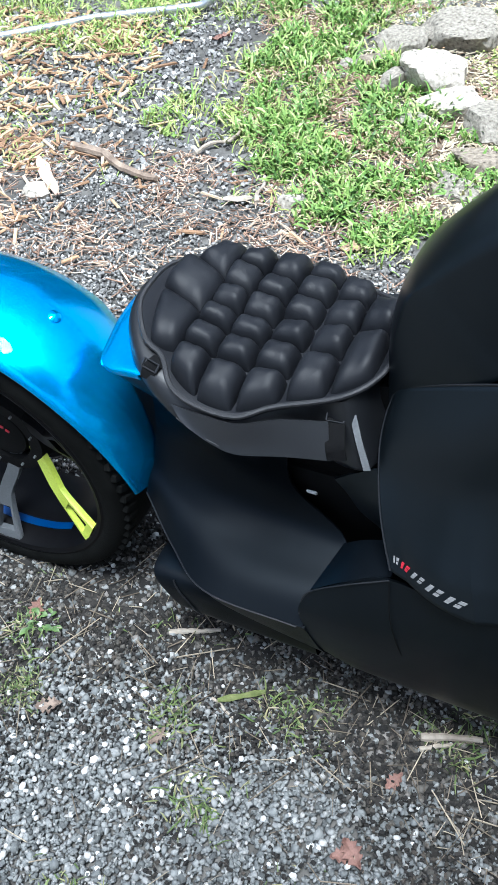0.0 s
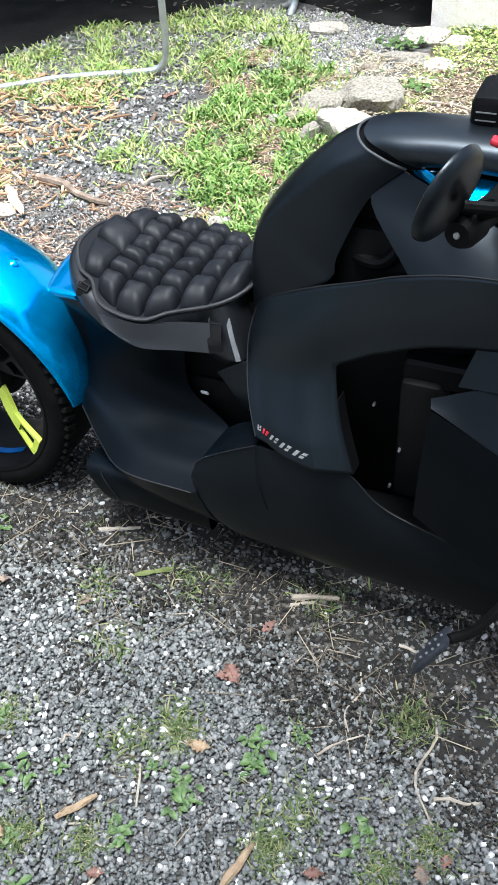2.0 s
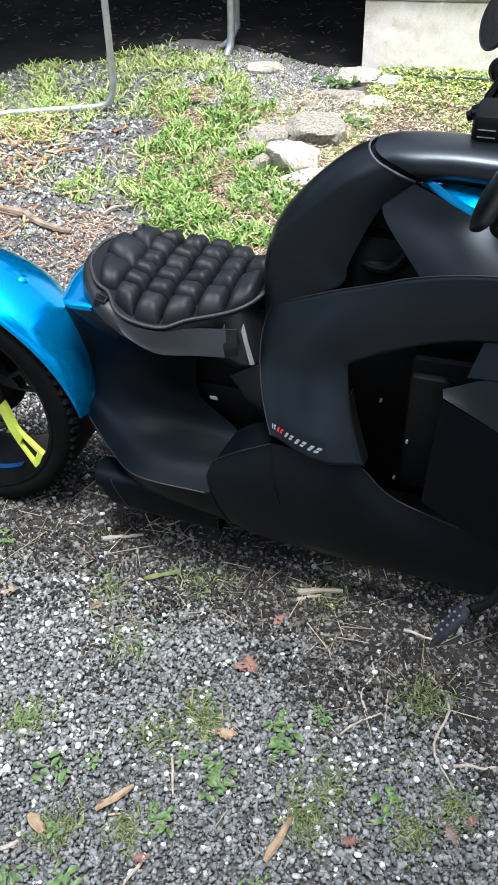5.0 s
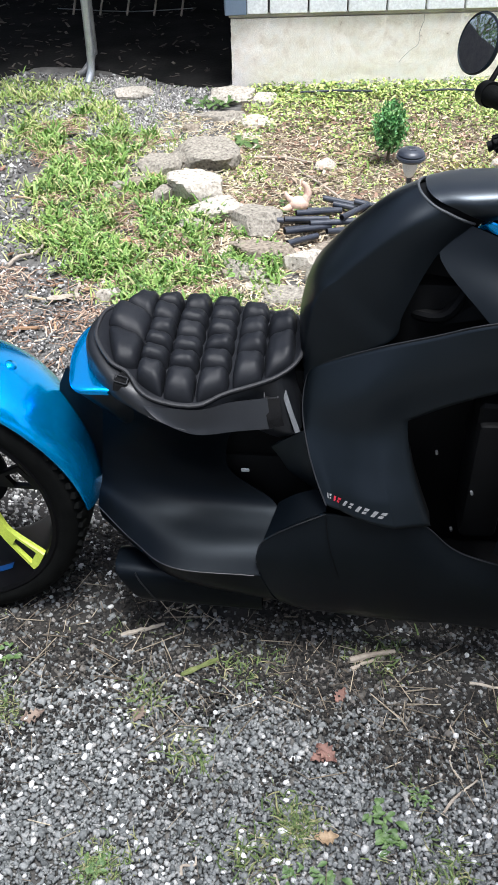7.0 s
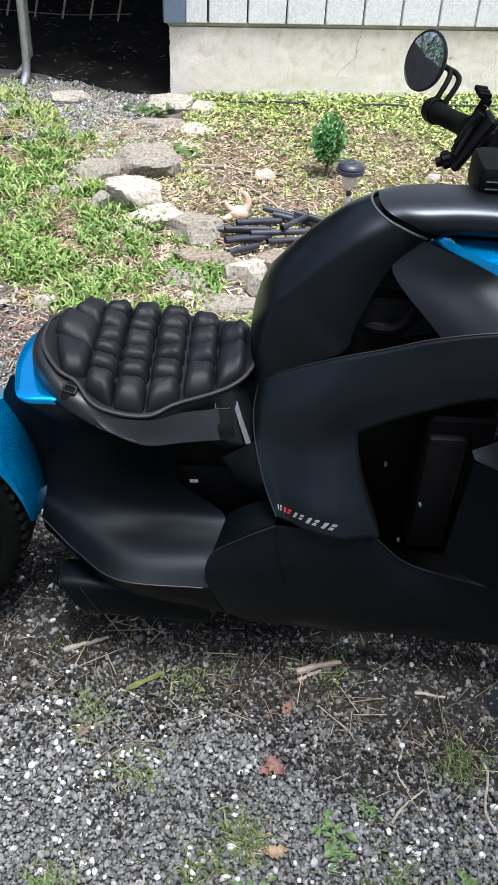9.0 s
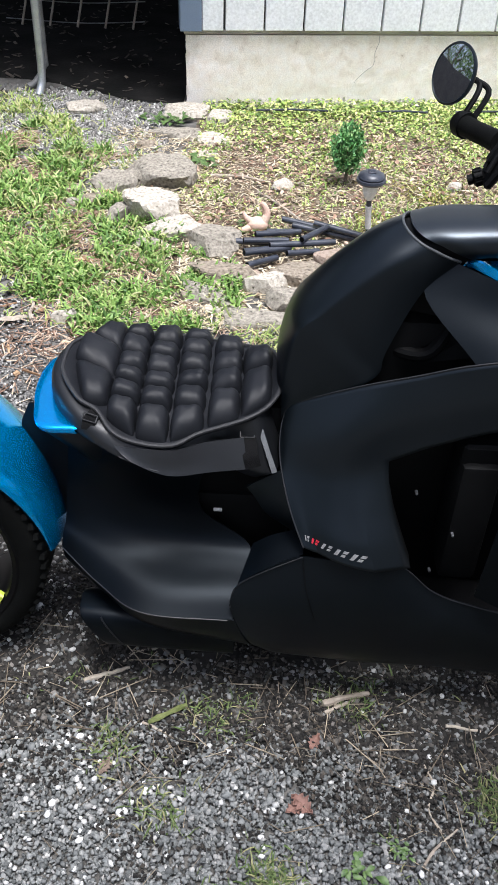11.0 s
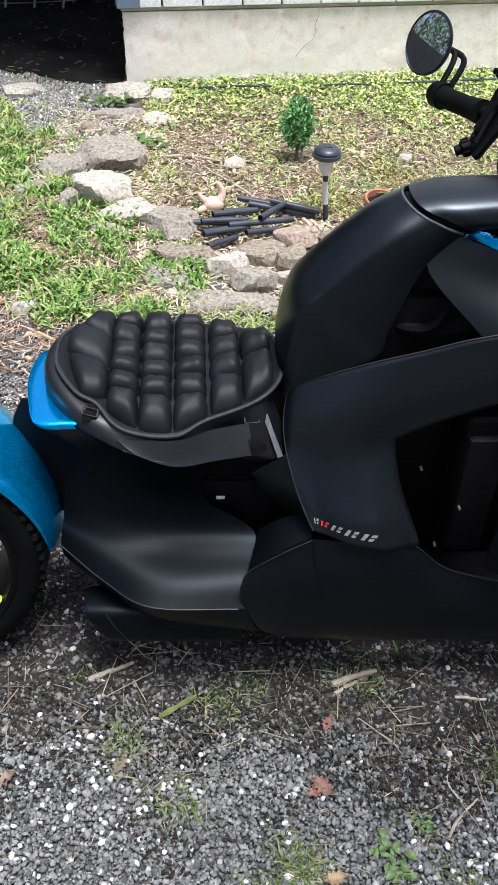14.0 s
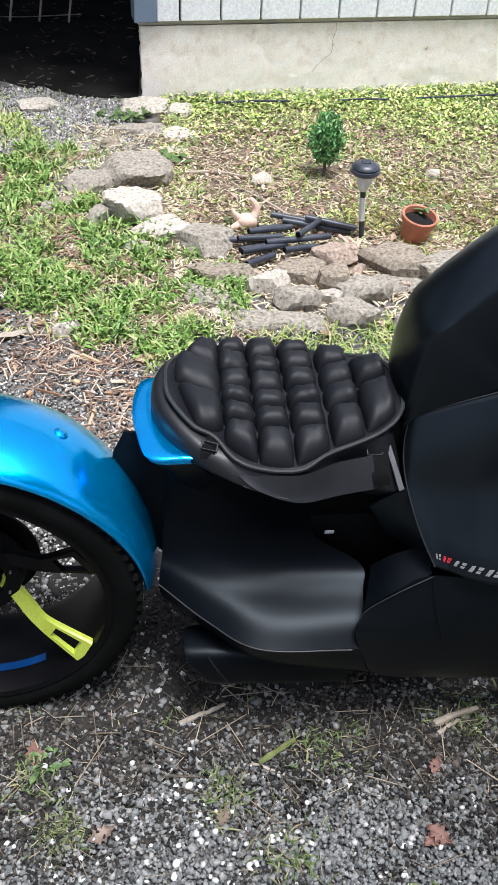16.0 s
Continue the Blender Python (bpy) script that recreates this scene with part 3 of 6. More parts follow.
# ---- rocks ----
def rock_geo(w, d, h, seed, flat=0.0, level=4):
    """A broken fieldstone: a block cut by a few planes, its edges worn and its faces pitted."""
    r = np.random.default_rng(seed)
    v, f = ico(level)
    n = r.normal(size=(6, 3)) * np.array((1, 1, 0.45))
    n /= np.linalg.norm(n, axis=1, keepdims=True)
    tilt = r.normal(0, 0.16, 2)
    n = np.concatenate([n, [(tilt[0], tilt[1], 1.0), (0.6 * r.choice((-1, 1)), -0.5, 0.62), (0, 0, -1.0)]])
    n /= np.linalg.norm(n, axis=1, keepdims=True)
    dist = np.concatenate([r.uniform(0.62, 0.92, 6), [0.50 - 0.12 * flat, r.uniform(0.55, 0.8), 0.55]])
    dot = v @ n.T
    rad = np.min(np.where(dot > 0.05, dist / np.maximum(dot, 0.05), 9), axis=1).clip(0, 1.15)
    v = v * rad[:, None]
    for i in range(len(v)):
        p = v[i]
        layer = 0.018 * math.sin(p[2] * 26 + 3 * noise.noise((p[0] * 2, p[1] * 2, seed)))
        v[i] = p * (1 + 0.06 * noise.noise((p[0] * 3 + seed, p[1] * 3, p[2] * 3)) + 0.035 * noise.noise((p[0] * 8, p[1] * 8 + seed, p[2] * 8)) + 0.022 * noise.noise((p[0] * 22, p[1] * 22 + seed, p[2] * 22)) + layer)
    lo, hi = v.min(0), v.max(0)
    v = (v - (lo + hi) / 2) / (hi - lo) * np.array((w, d, h))
    v[:, 2] += h / 2 - 0.012
    return Geo().add(v, f)


ROCKS = [  # x, y, width, depth, height, turn, material, seed
    (0.06, 2.28, 0.18, 0.15, 0.085, 10, M_ROCK, 1), (0.25, 2.37, 0.29, 0.22, 0.115, -15, M_ROCK, 2),
    (0.245, 2.03, 0.21, 0.18, 0.125, 4, M_ROCKW, 3), (0.20, 2.55, 0.16, 0.08, 0.05, 30, M_ROCKB, 4),
    (-0.07, 2.08, 0.06, 0.07, 0.045, 0, M_ROCK, 5), (0.01, 2.15, 0.13, 0.10, 0.05, 20, M_ROCKB, 6),
    (0.12, 1.99, 0.08, 0.09, 0.075, 0, M_ROCK, 7), (0.36, 1.885, 0.24, 0.14, 0.075, 12, M_ROCKW, 8),
    (0.51, 1.79, 0.18, 0.20, 0.095, -20, M_ROCK, 9), (0.27, 1.76, 0.12, 0.10, 0.05, 0, M_ROCK, 10),
    (0.550, 1.555, 0.23, 0.12, 0.075, -10, M_ROCKB, 11), (0.55, 1.475, 0.10, 0.05, 0.045, -12, M_ROCKP, 12),
    (0.485, 1.42, 0.27, 0.10, 0.055, -30, M_ROCK, 13), (0.71, 1.265, 0.30, 0.11, 0.055, -7, M_ROCK, 14),
    (0.95, 1.30, 0.17, 0.13, 0.085, 10, M_ROCK, 15), (0.955, 1.68, 0.16, 0.12, 0.09, -25, M_ROCKP, 16),
    (0.81, 1.565, 0.21, 0.14, 0.07, 12, M_ROCKB, 17), (0.705, 1.49, 0.15, 0.11, 0.08, 6, M_ROCKW, 18),
    (0.785, 1.38, 0.15, 0.11, 0.085, -12, M_ROCK, 19), (0.92, 1.50, 0.10, 0.11, 0.09, 10, M_ROCKB, 20),
    (0.895, 1.41, 0.08, 0.07, 0.06, 0, M_ROCKW, 21), (1.155, 1.61, 0.29, 0.15, 0.105, -20, M_ROCKB, 22),
    (1.02, 1.44, 0.18, 0.12, 0.08, 18, M_ROCK, 23), (1.13, 1.50, 0.24, 0.12, 0.045, 4, M_ROCK, 24),
    (0.28, 3.17, 0.22, 0.16, 0.06, 5, M_ROCKW, 25), (0.25, 2.89, 0.24, 0.10, 0.055, -6, M_ROCK, 26),
    (0.44, 2.84, 0.16, 0.11, 0.045, 15, M_ROCKW, 27), (0.14, 2.75, 0.10, 0.07, 0.04, 0, M_ROCKB, 28),
    (-0.21, 3.18, 0.19, 0.13, 0.06, 30, M_ROCKW, 29), (0.40, 2.67, 0.14, 0.08, 0.03, 12, M_ROCKW, 30),
    (0.76, 2.34, 0.10, 0.07, 0.05, 20, M_ROCKW, 31), (1.49, 2.39, 0.06, 0.05, 0.05, 10, M_ROCKW, 32),
    (0.055, 1.24, 0.09, 0.05, 0.05, 15, M_ROCKW, 33), (-0.74, 1.09, 0.09, 0.07, 0.05, 15, M_ROCKW, 34),
    (0.45, 3.13, 0.17, 0.12, 0.055, 40, M_ROCKW, 35), (1.33, 1.55, 0.22, 0.16, 0.10, 30, M_ROCK, 36)]
LOOKS = {M_ROCK: "rough grey", M_ROCKW: "pale whitish", M_ROCKB: "brownish grey", M_ROCKP: "pinkish tan"}
rr = random.Random(5)
for k in range(26):  # small stones wedged between the large ones
    x = rr.uniform(0.3, 1.35)
    ROCKS.append((x, 1.36 + rr.uniform(-0.16, 0.45) + 0.5 * max(0, 0.55 - x), rr.uniform(0.03, 0.08), rr.uniform(0.03, 0.06), rr.uniform(0.02, 0.05), rr.uniform(0, 180), rr.choice([M_ROCK, M_ROCKW, M_ROCKB, M_ROCKP]), 60 + k))
for x, y, w, d, h, turn, m, seed in ROCKS:
    ob = solo("rock", rock_geo(w * 1.08, d * 1.05, h * (0.90 if w > 0.1 else 1.0), seed, level=4 if w > 0.1 else 2), m, LOOKS[m] + (" fieldstone edging the garden bed" if y > 1.15 else " stone lying on gravel"), "rock", (x, y, 0), group="garden rocks", smooth=26)
    ob.rotation_euler = (0, 0, radians(turn))

# ---- three-wheeled motorcycle ----
YC = 0.05   # middle plane
bike = thing("three_wheeled_motorcycle", (0, 0, 0), "matt black three-wheeled motorcycle with blue rear fender on gravel", "motorcycle")
WZ = 0.306
Geo.core = np.array((0.75, 0.06, 0.40))

# rear wheel
wheel = part("rear_wheel", Geo().lathe([(0.03, 0.0), (0.06, 0.0), (0.064, 0.02), (0.05, 0.07), (0.02, 0.07)], (0, 0, WZ), "y", 28), M_RIM, bike, "black rim with one lime yellow spoke")
half = [(0.250, 0.088), (0.258, 0.099), (0.272, 0.104), (0.288, 0.102), (0.299, 0.094), (0.305, 0.080), (0.308, 0.04)]
prof = [(r, -y) for r, y in half] + [(0.309, 0)] + half[::-1]
part("tyre", Geo().lathe(prof, (0, 0, WZ), "y", 96), M_RUBBER, wheel, "black tyre with blocky shoulder tread")
g = Geo()
for k in range(72):
    a = 2 * math.pi * k / 72
    for side in (-1, 1):
        m = Matrix.Translation((0, 0, WZ)) @ Matrix.Rotation(-a, 4, "Y") @ Matrix.Translation((0.3020, side * 0.079, 0)) @ Matrix.Rotation(side * 0.5, 4, "X")
        g.box((0.012, 0.034, 0.014), m, 0.002)
tagged(part("tread", g, M_RUBBER, wheel), kind="stuff")
prof = [(0.256, -0.090), (0.262, -0.098), (0.254, -0.101), (0.245, -0.097), (0.240, -0.082), (0.234, -0.02), (0.232, 0.06), (0.244, 0.088), (0.256, 0.09)]
part("rim", Geo().lathe(prof, (0, 0, WZ), "y", 72), M_RIM, wheel)
part("brake_disc", Geo().lathe([(0.05, 0.03), (0.12, 0.03), (0.12, 0.036), (0.05, 0.036), (0.05, 0.03)], (0, 0, WZ), "y", 48), M_DARK, wheel)


def spoke_geo(a0, width, flare):
    """A flat cast spoke that bends, widens to the rim and has a window at its end."""
    c, sn = math.cos(a0), math.sin(a0)
    line = spline([(0.050, 0.014), (0.098, 0.004), (0.138, -0.011), (0.165, -0.015), (0.205, -0.012), (0.243, -0.008)], 25)
    t = np.gradient(line, axis=0)
    t /= np.linalg.norm(t, axis=1, keepdims=True)
    g, cols = Geo(), (-1.0, -0.92, -0.64, 0.64, 0.92, 1.0)
    front, back, solid_at = [], [], []
    for (r, q), (tr, tq) in zip(line, t):
        u = min(1.0, max(0.0, (r - 0.150) / 0.090))
        half = 0.5 * (width + (flare - width) * u)
        yy = -0.016 - 0.080 * (min(max(r, 0.06), 0.245) - 0.06) / 0.185
        edge = (0.004, 0.0, 0.0, 0.0, 0.0, 0.004)
        front.append([(c * (r - tq * half * k) - sn * (q + tr * half * k), yy + e, WZ + sn * (r - tq * half * k) + c * (q + tr * half * k)) for k, e in zip(cols, edge)])
        back.append([(p[0], yy + 0.012, p[2]) for p in front[-1]])
        solid_at.append(not 0.172 < r < 0.233)
    n, m = len(line), len(cols)
    g.v = [tuple(p) for row in front + back for p in row]
    filled = {(i, k) for i in range(n - 1) for k in range(m - 1) if k != 2 or solid_at[i] or solid_at[i + 1]}
    for i, k in sorted(filled):
        a, b, d, e = i * m + k, i * m + k + 1, (i + 1) * m + k + 1, (i + 1) * m + k
        o = n * m
        g.f += [(a, b, d, e), (a + o, e + o, d + o, b + o)]
        for (p, q), near in (((a, b), (i - 1, k)), ((d, e), (i + 1, k)), ((e, a), (i, k - 1)), ((b, d), (i, k + 1))):
            if near not in filled:
                g.f.append((p, p + o, q + o, q))
    return g


for k in range(6):
    a0 = radians(-33 + 60 * k)
    m = M_LIME if k == 0 else (M_RIMGREY if k in (5, 3) else M_RIM)
    part("spoke", spoke_geo(a0, 0.028, 0.062) if m is not M_RIM else spoke_geo(a0, 0.036, 0.072), m, wheel, "lime yellow spoke" if k == 0 else ("grey spoke" if m is M_RIMGREY else ""), smooth=25)
for k in range(9):
    a = radians(40 * k + 12)
    part("hub_bolt", Geo().lathe([(0.0, -0.034), (0.0022, -0.0335), (0.0026, -0.028)], (0.078 * math.cos(a), 0, WZ + 0.078 * math.sin(a)), "y", 8), M_STEEL, wheel)
part("hub_ring", Geo().lathe([(0.060, 0.01), (0.066, -0.028), (0.092, -0.028), (0.100, 0.01)], (0, 0, WZ), "y", 40), M_DARK, wheel)
g = Geo().lathe([(0.0, -0.030), (0.03, -0.030), (0.055, -0.024), (0.062, -0.008), (0.062, 0.02)], (0, 0, WZ), "y", 28)
hub = part("hub_cap", g, M_DARK, wheel, "black hub cap with red script")
for k, (x, z) in enumerate(((-0.022, 0.020), (-0.010, 0.026), (0.003, 0.029), (0.016, 0.026), (0.027, 0.019))):
    part("hub_mark", Geo().box((0.009, 0.002, 0.006), Matrix.Translation((x, -0.0305, WZ + z)) @ Matrix.Rotation(0.5 * (k - 2) * 0.5, 4, "Y"), 0.0005), M_RED, hub)
part("rim_stripe", Geo().lathe([(0.2350, -0.056), (0.2335, -0.040)], (0, 0, WZ), "y", 20, arc=(radians(-125), radians(-60))), M_BLUEDARK, wheel, "dark blue stripe inside the rim")

# rear fender, swept round the wheel
rows = []
for a in np.linspace(radians(2), radians(176), 48):
    tip = max(0, 1 - (a - radians(2)) / radians(50))
    k = 1 - 0.45 * tip ** 2
    sec = [(-0.100, 0.312), (-0.104, 0.320), (-0.092, 0.332), (-0.055, 0.346), (0.0, 0.353), (0.05, 0.347), (0.10, 0.326), (0.135, 0.300)]
    y0 = -0.105 + 0.03 * tip ** 2
    sec = spline([(y0 + (y + 0.105) * (1 - 0.25 * tip), 0.312 + (r - 0.312) * (k)) for y, r in sec], 22)
    rows.append([(r * math.cos(a), y, 0.300 + r * math.sin(a)) for y, r in sec])
Geo.core = np.array((0.0, 0.0, WZ))
fender = part("rear_fender", Geo().shell(rows, 0.004), M_BLUE, bike, "glossy metallic blue rear fender")
a = radians(58)
at = Vector((0.351 * math.cos(a), 0.012, 0.300 + 0.351 * math.sin(a)))
turn = Vector((math.cos(a), 0, math.sin(a))).to_track_quat("Z", "Y").to_matrix().to_4x4()
part("fender_cap", Geo().lathe([(0.0, 0.008), (0.006, 0.007), (0.011, 0.004), (0.014, -0.004)], sides=24).moved(Matrix.Translation(at) @ turn), M_BLUE, fender)

Geo.core = np.array((0.75, 0.06, 0.40))
# tail under the seat
OUT = [(0.392, -0.082), (0.330, -0.076), (0.308, -0.01), (0.301, 0.05), (0.306, 0.10), (0.322, 0.132), (0.37, 0.14)]
g = Geo().shell(loft([[(x + 0.055, YC + (y - YC) * 0.8, 0.620) for x, y in OUT], [(x + 0.02, YC + (y - YC) * 0.95, 0.622) for x, y in OUT], [(x, y, 0.618) for x, y in OUT], [(x + 0.002, y, 0.610) for x, y in OUT]], 10, 30), 0.004)
part("tail_cowl", g, M_BLUE, bike, "glossy blue tail cowl behind the seat")
g = Geo().shell(loft([[(x + 0.004, YC + (y - YC) * 0.98, 0.609) for x, y in OUT], [(x + 0.035, YC + (y - YC) * 0.85, 0.565) for x, y in OUT], [(x + 0.09, YC + (y - YC) * 0.5, 0.47) for x, y in OUT]], 10, 30), 0.004)
part("tail_underside", g, M_BODY, bike)

# frame, engine and inner structure, with plain black boxes filling the unseen inside
g = Geo().shell(loft([[(0.285, 0.030, 0.585), (0.32, 0.018, 0.592), (0.39, 0.010, 0.600)], [(0.262, 0.034, 0.520), (0.31, 0.012, 0.500), (0.40, 0.0, 0.480)],
                      [(0.285, 0.030, 0.430), (0.32, 0.004, 0.410), (0.40, -0.012, 0.395)], [(0.318, 0.020, 0.352), (0.345, -0.010, 0.342), (0.40, -0.03, 0.330)]], 10, 10), 0.006)
part("inner_fender", g, M_DARK, bike, "matt black inner fender between wheel and seat")
part("frame_beam", Geo().box((0.42, 0.13, 0.20), Matrix.Translation((0.56, YC, 0.47)), 0.03, 2), M_DARK, bike)
part("gearbox", Geo().box((0.30, 0.16, 0.24), Matrix.Translation((0.62, YC, 0.32)), 0.03, 2), M_DARK, bike)
part("engine_block", Geo().box((0.50, 0.14, 0.62), Matrix.Translation((1.05, YC + 0.02, 0.50)), 0.03, 2), M_DARK, bike, "black engine behind the fairings")
part("seat_front_filler", Geo().box((0.17, 0.12, 0.44), Matrix.Translation((0.775, YC, 0.41)), 0.02, 2), M_DARK, bike)
part("belly_pan", Geo().box((0.80, 0.26, 0.10), Matrix.Translation((1.05, YC, 0.15)), 0.03, 2), M_DARK, bike)

# seat
SEAT = [(0.335, 0.05), (0.352, -0.02), (0.405, -0.085), (0.485, -0.125), (0.565, -0.133), (0.655, -0.082), (0.735, -0.066)]
SEAT = SEAT + [(x, 2 * YC - y) for x, y in SEAT[:0:-1]]
seat = part("seat", Geo().grid([[(0.5 + 0.1 * math.cos(a), YC + 0.1 * math.sin(a), 0.57 + 0.01 * k) for a in np.linspace(0, 6.28, 12, endpoint=False)] for k in range(2)], True), M_SEAT, bike, "black vinyl motorcycle seat")
outl = ring(SEAT, 96)


def seat_top(x, y):
    return 0.632 + 0.9 * (x - 0.56) ** 2 - 0.016 * (abs(y - YC) / 0.163) ** 4


def seat_low(x):
    return float(np.interp(x, [0.33, 0.42, 0.56, 0.66, 0.74], [0.618, 0.608, 0.578, 0.556, 0.540]))


def inset(o, d):
    c = np.array((0.53, YC))
    return c + (o - c) * (1 - d)


def seat_ring(d_side, k_side, d_rear, k_rear):
    """One ring of the seat: inset and height share at its sides and round its rear."""
    row = []
    for p in outl:
        w = min(1.0, max(0.0, (0.50 - p[0]) / 0.10))
        w = w * w * (3 - 2 * w)
        d, k = d_side * (1 - w) + d_rear * w, k_side * (1 - w) + k_rear * w
        q, lo = inset(p, d), seat_low(p[0])
        row.append((*q, lo + k * (seat_top(*inset(p, 0.16)) - lo) if d < 0.16 else seat_top(*q)))
    return row


rings = [seat_ring(*r) for r in ((0.12, -0.25, 0.10, -0.5), (0.01, -0.06, 0.01, -0.15), (-0.012, 0.0, -0.012, 0.05), (-0.008, 0.05, -0.02, 0.40), (0.026, 0.24, -0.012, 0.75),
                                 (0.068, 0.50, 0.015, 0.97), (0.110, 0.78, 0.06, 1.05), (0.150, 1.0, 0.12, 1.02), (0.3, 1, 0.3, 1), (0.6, 1, 0.6, 1), (0.97, 1, 0.97, 1))]
part("seat_shell", Geo().grid(rings, True), M_SEAT, seat, smooth=40)
low_edge = [p for p, q in zip(rings[2], outl) if 0.46 < q[0] < 0.67 and q[1] < YC]
# Lighter tube stands in for the highlight on the seat's lower crease.
part("seat_crease_glint", Geo().tube(np.array(low_edge) + np.array((0, -0.0005, 0.001)), 0.0012, 6), M_PIPING, seat)
# Lighter overlay stands for the sky sheen on the seat's side facet.
M_PANEL = mat("sheen_light_vinyl", (0.012, 0.0125, 0.0145), (0.018, 0.019, 0.0215), 8, 0.34, bump=0.05, bscale=900, spec=0.5)
g = Geo().shell(loft([[(0.462, -0.116, 0.616), (0.515, -0.124, 0.618), (0.563, -0.124, 0.618), (0.615, -0.101, 0.620), (0.676, -0.082, 0.618)],
                      [(0.478, -0.128, 0.606), (0.522, -0.134, 0.594), (0.566, -0.134, 0.590), (0.620, -0.113, 0.590), (0.681, -0.094, 0.590)],
                      [(0.492, -0.134, 0.598), (0.530, -0.140, 0.583), (0.567, -0.141, 0.577), (0.624, -0.121, 0.572), (0.686, -0.103, 0.567)]], 8, 24), 0.003)
part("seat_sheen_panel", g, M_PANEL, seat, "side facet of the seat, its sky sheen put into a lighter colour")
g = Geo().shell(loft([[(0.700, -0.066, 0.622), (0.708, -0.063, 0.623)], [(0.713, -0.080, 0.588), (0.721, -0.077, 0.589)], [(0.727, -0.091, 0.549), (0.736, -0.088, 0.550)]], 8, 3), 0.004)
part("seat_trim", g, M_SILVER, seat, "silver strip on the seat's front corner")

# tank cover: side face up to a crease, then rounded over the middle
N_EDGE = [(0.738, -0.014, 0.600), (0.785, -0.029, 0.652), (0.858, -0.043, 0.703), (0.893, -0.034, 0.728), (0.900, -0.030, 0.768), (0.945, -0.011, 0.868), (0.997, 0.001, 0.917)]
K_EDGE = [(0.737, -0.016, 0.640), (0.745, -0.020, 0.715), (0.764, -0.023, 0.798), (0.796, -0.024, 0.828), (0.835, -0.023, 0.862), (0.893, -0.020, 0.912), (0.948, -0.010, 0.941)]
C_EDGE = [(0.730, 0.05, 0.635), (0.726, 0.05, 0.715), (0.738, 0.05, 0.778), (0.762, 0.05, 0.824), (0.814, 0.05, 0.884), (0.868, 0.05, 0.932), (0.908, 0.05, 0.957)]


def dome(near, crease, mid, n, m=11, square=1.0):
    """A cover from a near edge up to a crease, over the middle and down to the far edge."""
    rows = []
    for a, k, c in zip(spline(near, n), spline(crease, n), spline(mid, n)):
        half = [a + (k - a) * u + np.array((0, -0.004 * math.sin(math.pi * u), 0)) for u in np.linspace(0, 1, 7)[:-1]]
        for th in np.linspace(math.pi / 2, 0, m):
            s, q = max(0.0, math.sin(th)) ** square, 1 - max(0.0, math.cos(th)) ** square
            half.append(np.array((c[0] + (k[0] - c[0]) * q, c[1] + (k[1] - c[1]) * s, c[2] + (k[2] - c[2]) * q)))
        rows.append(half + [np.array((p[0], 2 * YC - p[1], p[2])) for p in half[-2::-1]])
    return np.array(rows)


part("tank_cover", Geo().shell(dome(N_EDGE, K_EDGE, C_EDGE, 34), 0.004), M_BODY, bike, "matt black tank cover", smooth=28)
L_N = [(1.015, 0.001, 0.922), (1.035, 0.000, 0.926), (1.08, 0.000, 0.927), (1.18, -0.004, 0.925)]
L_K = [(0.966, -0.006, 0.945), (1.00, -0.012, 0.947), (1.06, -0.010, 0.948), (1.18, -0.012, 0.946)]
L_C = [(0.920, 0.05, 0.962), (0.970, 0.05, 0.972), (1.06, 0.05, 0.977), (1.18, 0.05, 0.975)]
# Sunken black filler stands for the dark gap behind the lid.
gap = []
for a, b, shift in ((N_EDGE, L_N, (-0.003, 0.007, -0.006)), (K_EDGE, L_K, (-0.004, 0.006, -0.007)), (C_EDGE, L_C, (-0.004, 0.0, -0.008))):
    s = np.array(shift)
    gap.append([np.array(a[-1]) + s, (np.array(a[-1]) + np.array(b[0])) / 2 + s, np.array(b[0]) * 0.6 + np.array(b[1]) * 0.4 + s])
part("lid_gap_fill", Geo().shell(dome(*gap, 9), 0.003), M_DARK, bike)
part("console_lid", Geo().shell(dome(L_N, L_K, L_C, 18, 13, 0.78), 0.006), M_LID, bike, "black console lid with a flat top", smooth=28)
edge_line = dome([N_EDGE[-2], N_EDGE[-1]], [K_EDGE[-2], K_EDGE[-1]], [C_EDGE[-2], C_EDGE[-1]], 2)[-1]
# Grey tube carries the bright line seen on the cover's lip.
part("lid_lip_glint", Geo().tube(edge_line + np.array((0.001, 0, 0.0005)), 0.0022, 8), M_RIMGREY, bike, "thin lip round the lid opening, its highlight put in as grey")

# side fairing with its arch over the engine bay
TOP = [(0.742, -0.018, 0.626), (0.765, -0.024, 0.655), (0.862, -0.046, 0.708), (0.950, -0.066, 0.748), (1.033, -0.086, 0.787), (1.15, -0.11, 0.82), (1.32, -0.15, 0.84)]
MID = [(0.738, -0.045, 0.585), (0.760, -0.055, 0.600), (0.842, -0.080, 0.632), (0.932, -0.086, 0.672), (1.012, -0.100, 0.712), (1.13, -0.12, 0.758), (1.32, -0.158, 0.79)]
LOW = [(0.742, -0.070, 0.550), (0.765, -0.080, 0.552), (0.842, -0.100, 0.565), (0.922, -0.094, 0.592), (1.000, -0.105, 0.642), (1.12, -0.125, 0.698), (1.32, -0.16, 0.74)]
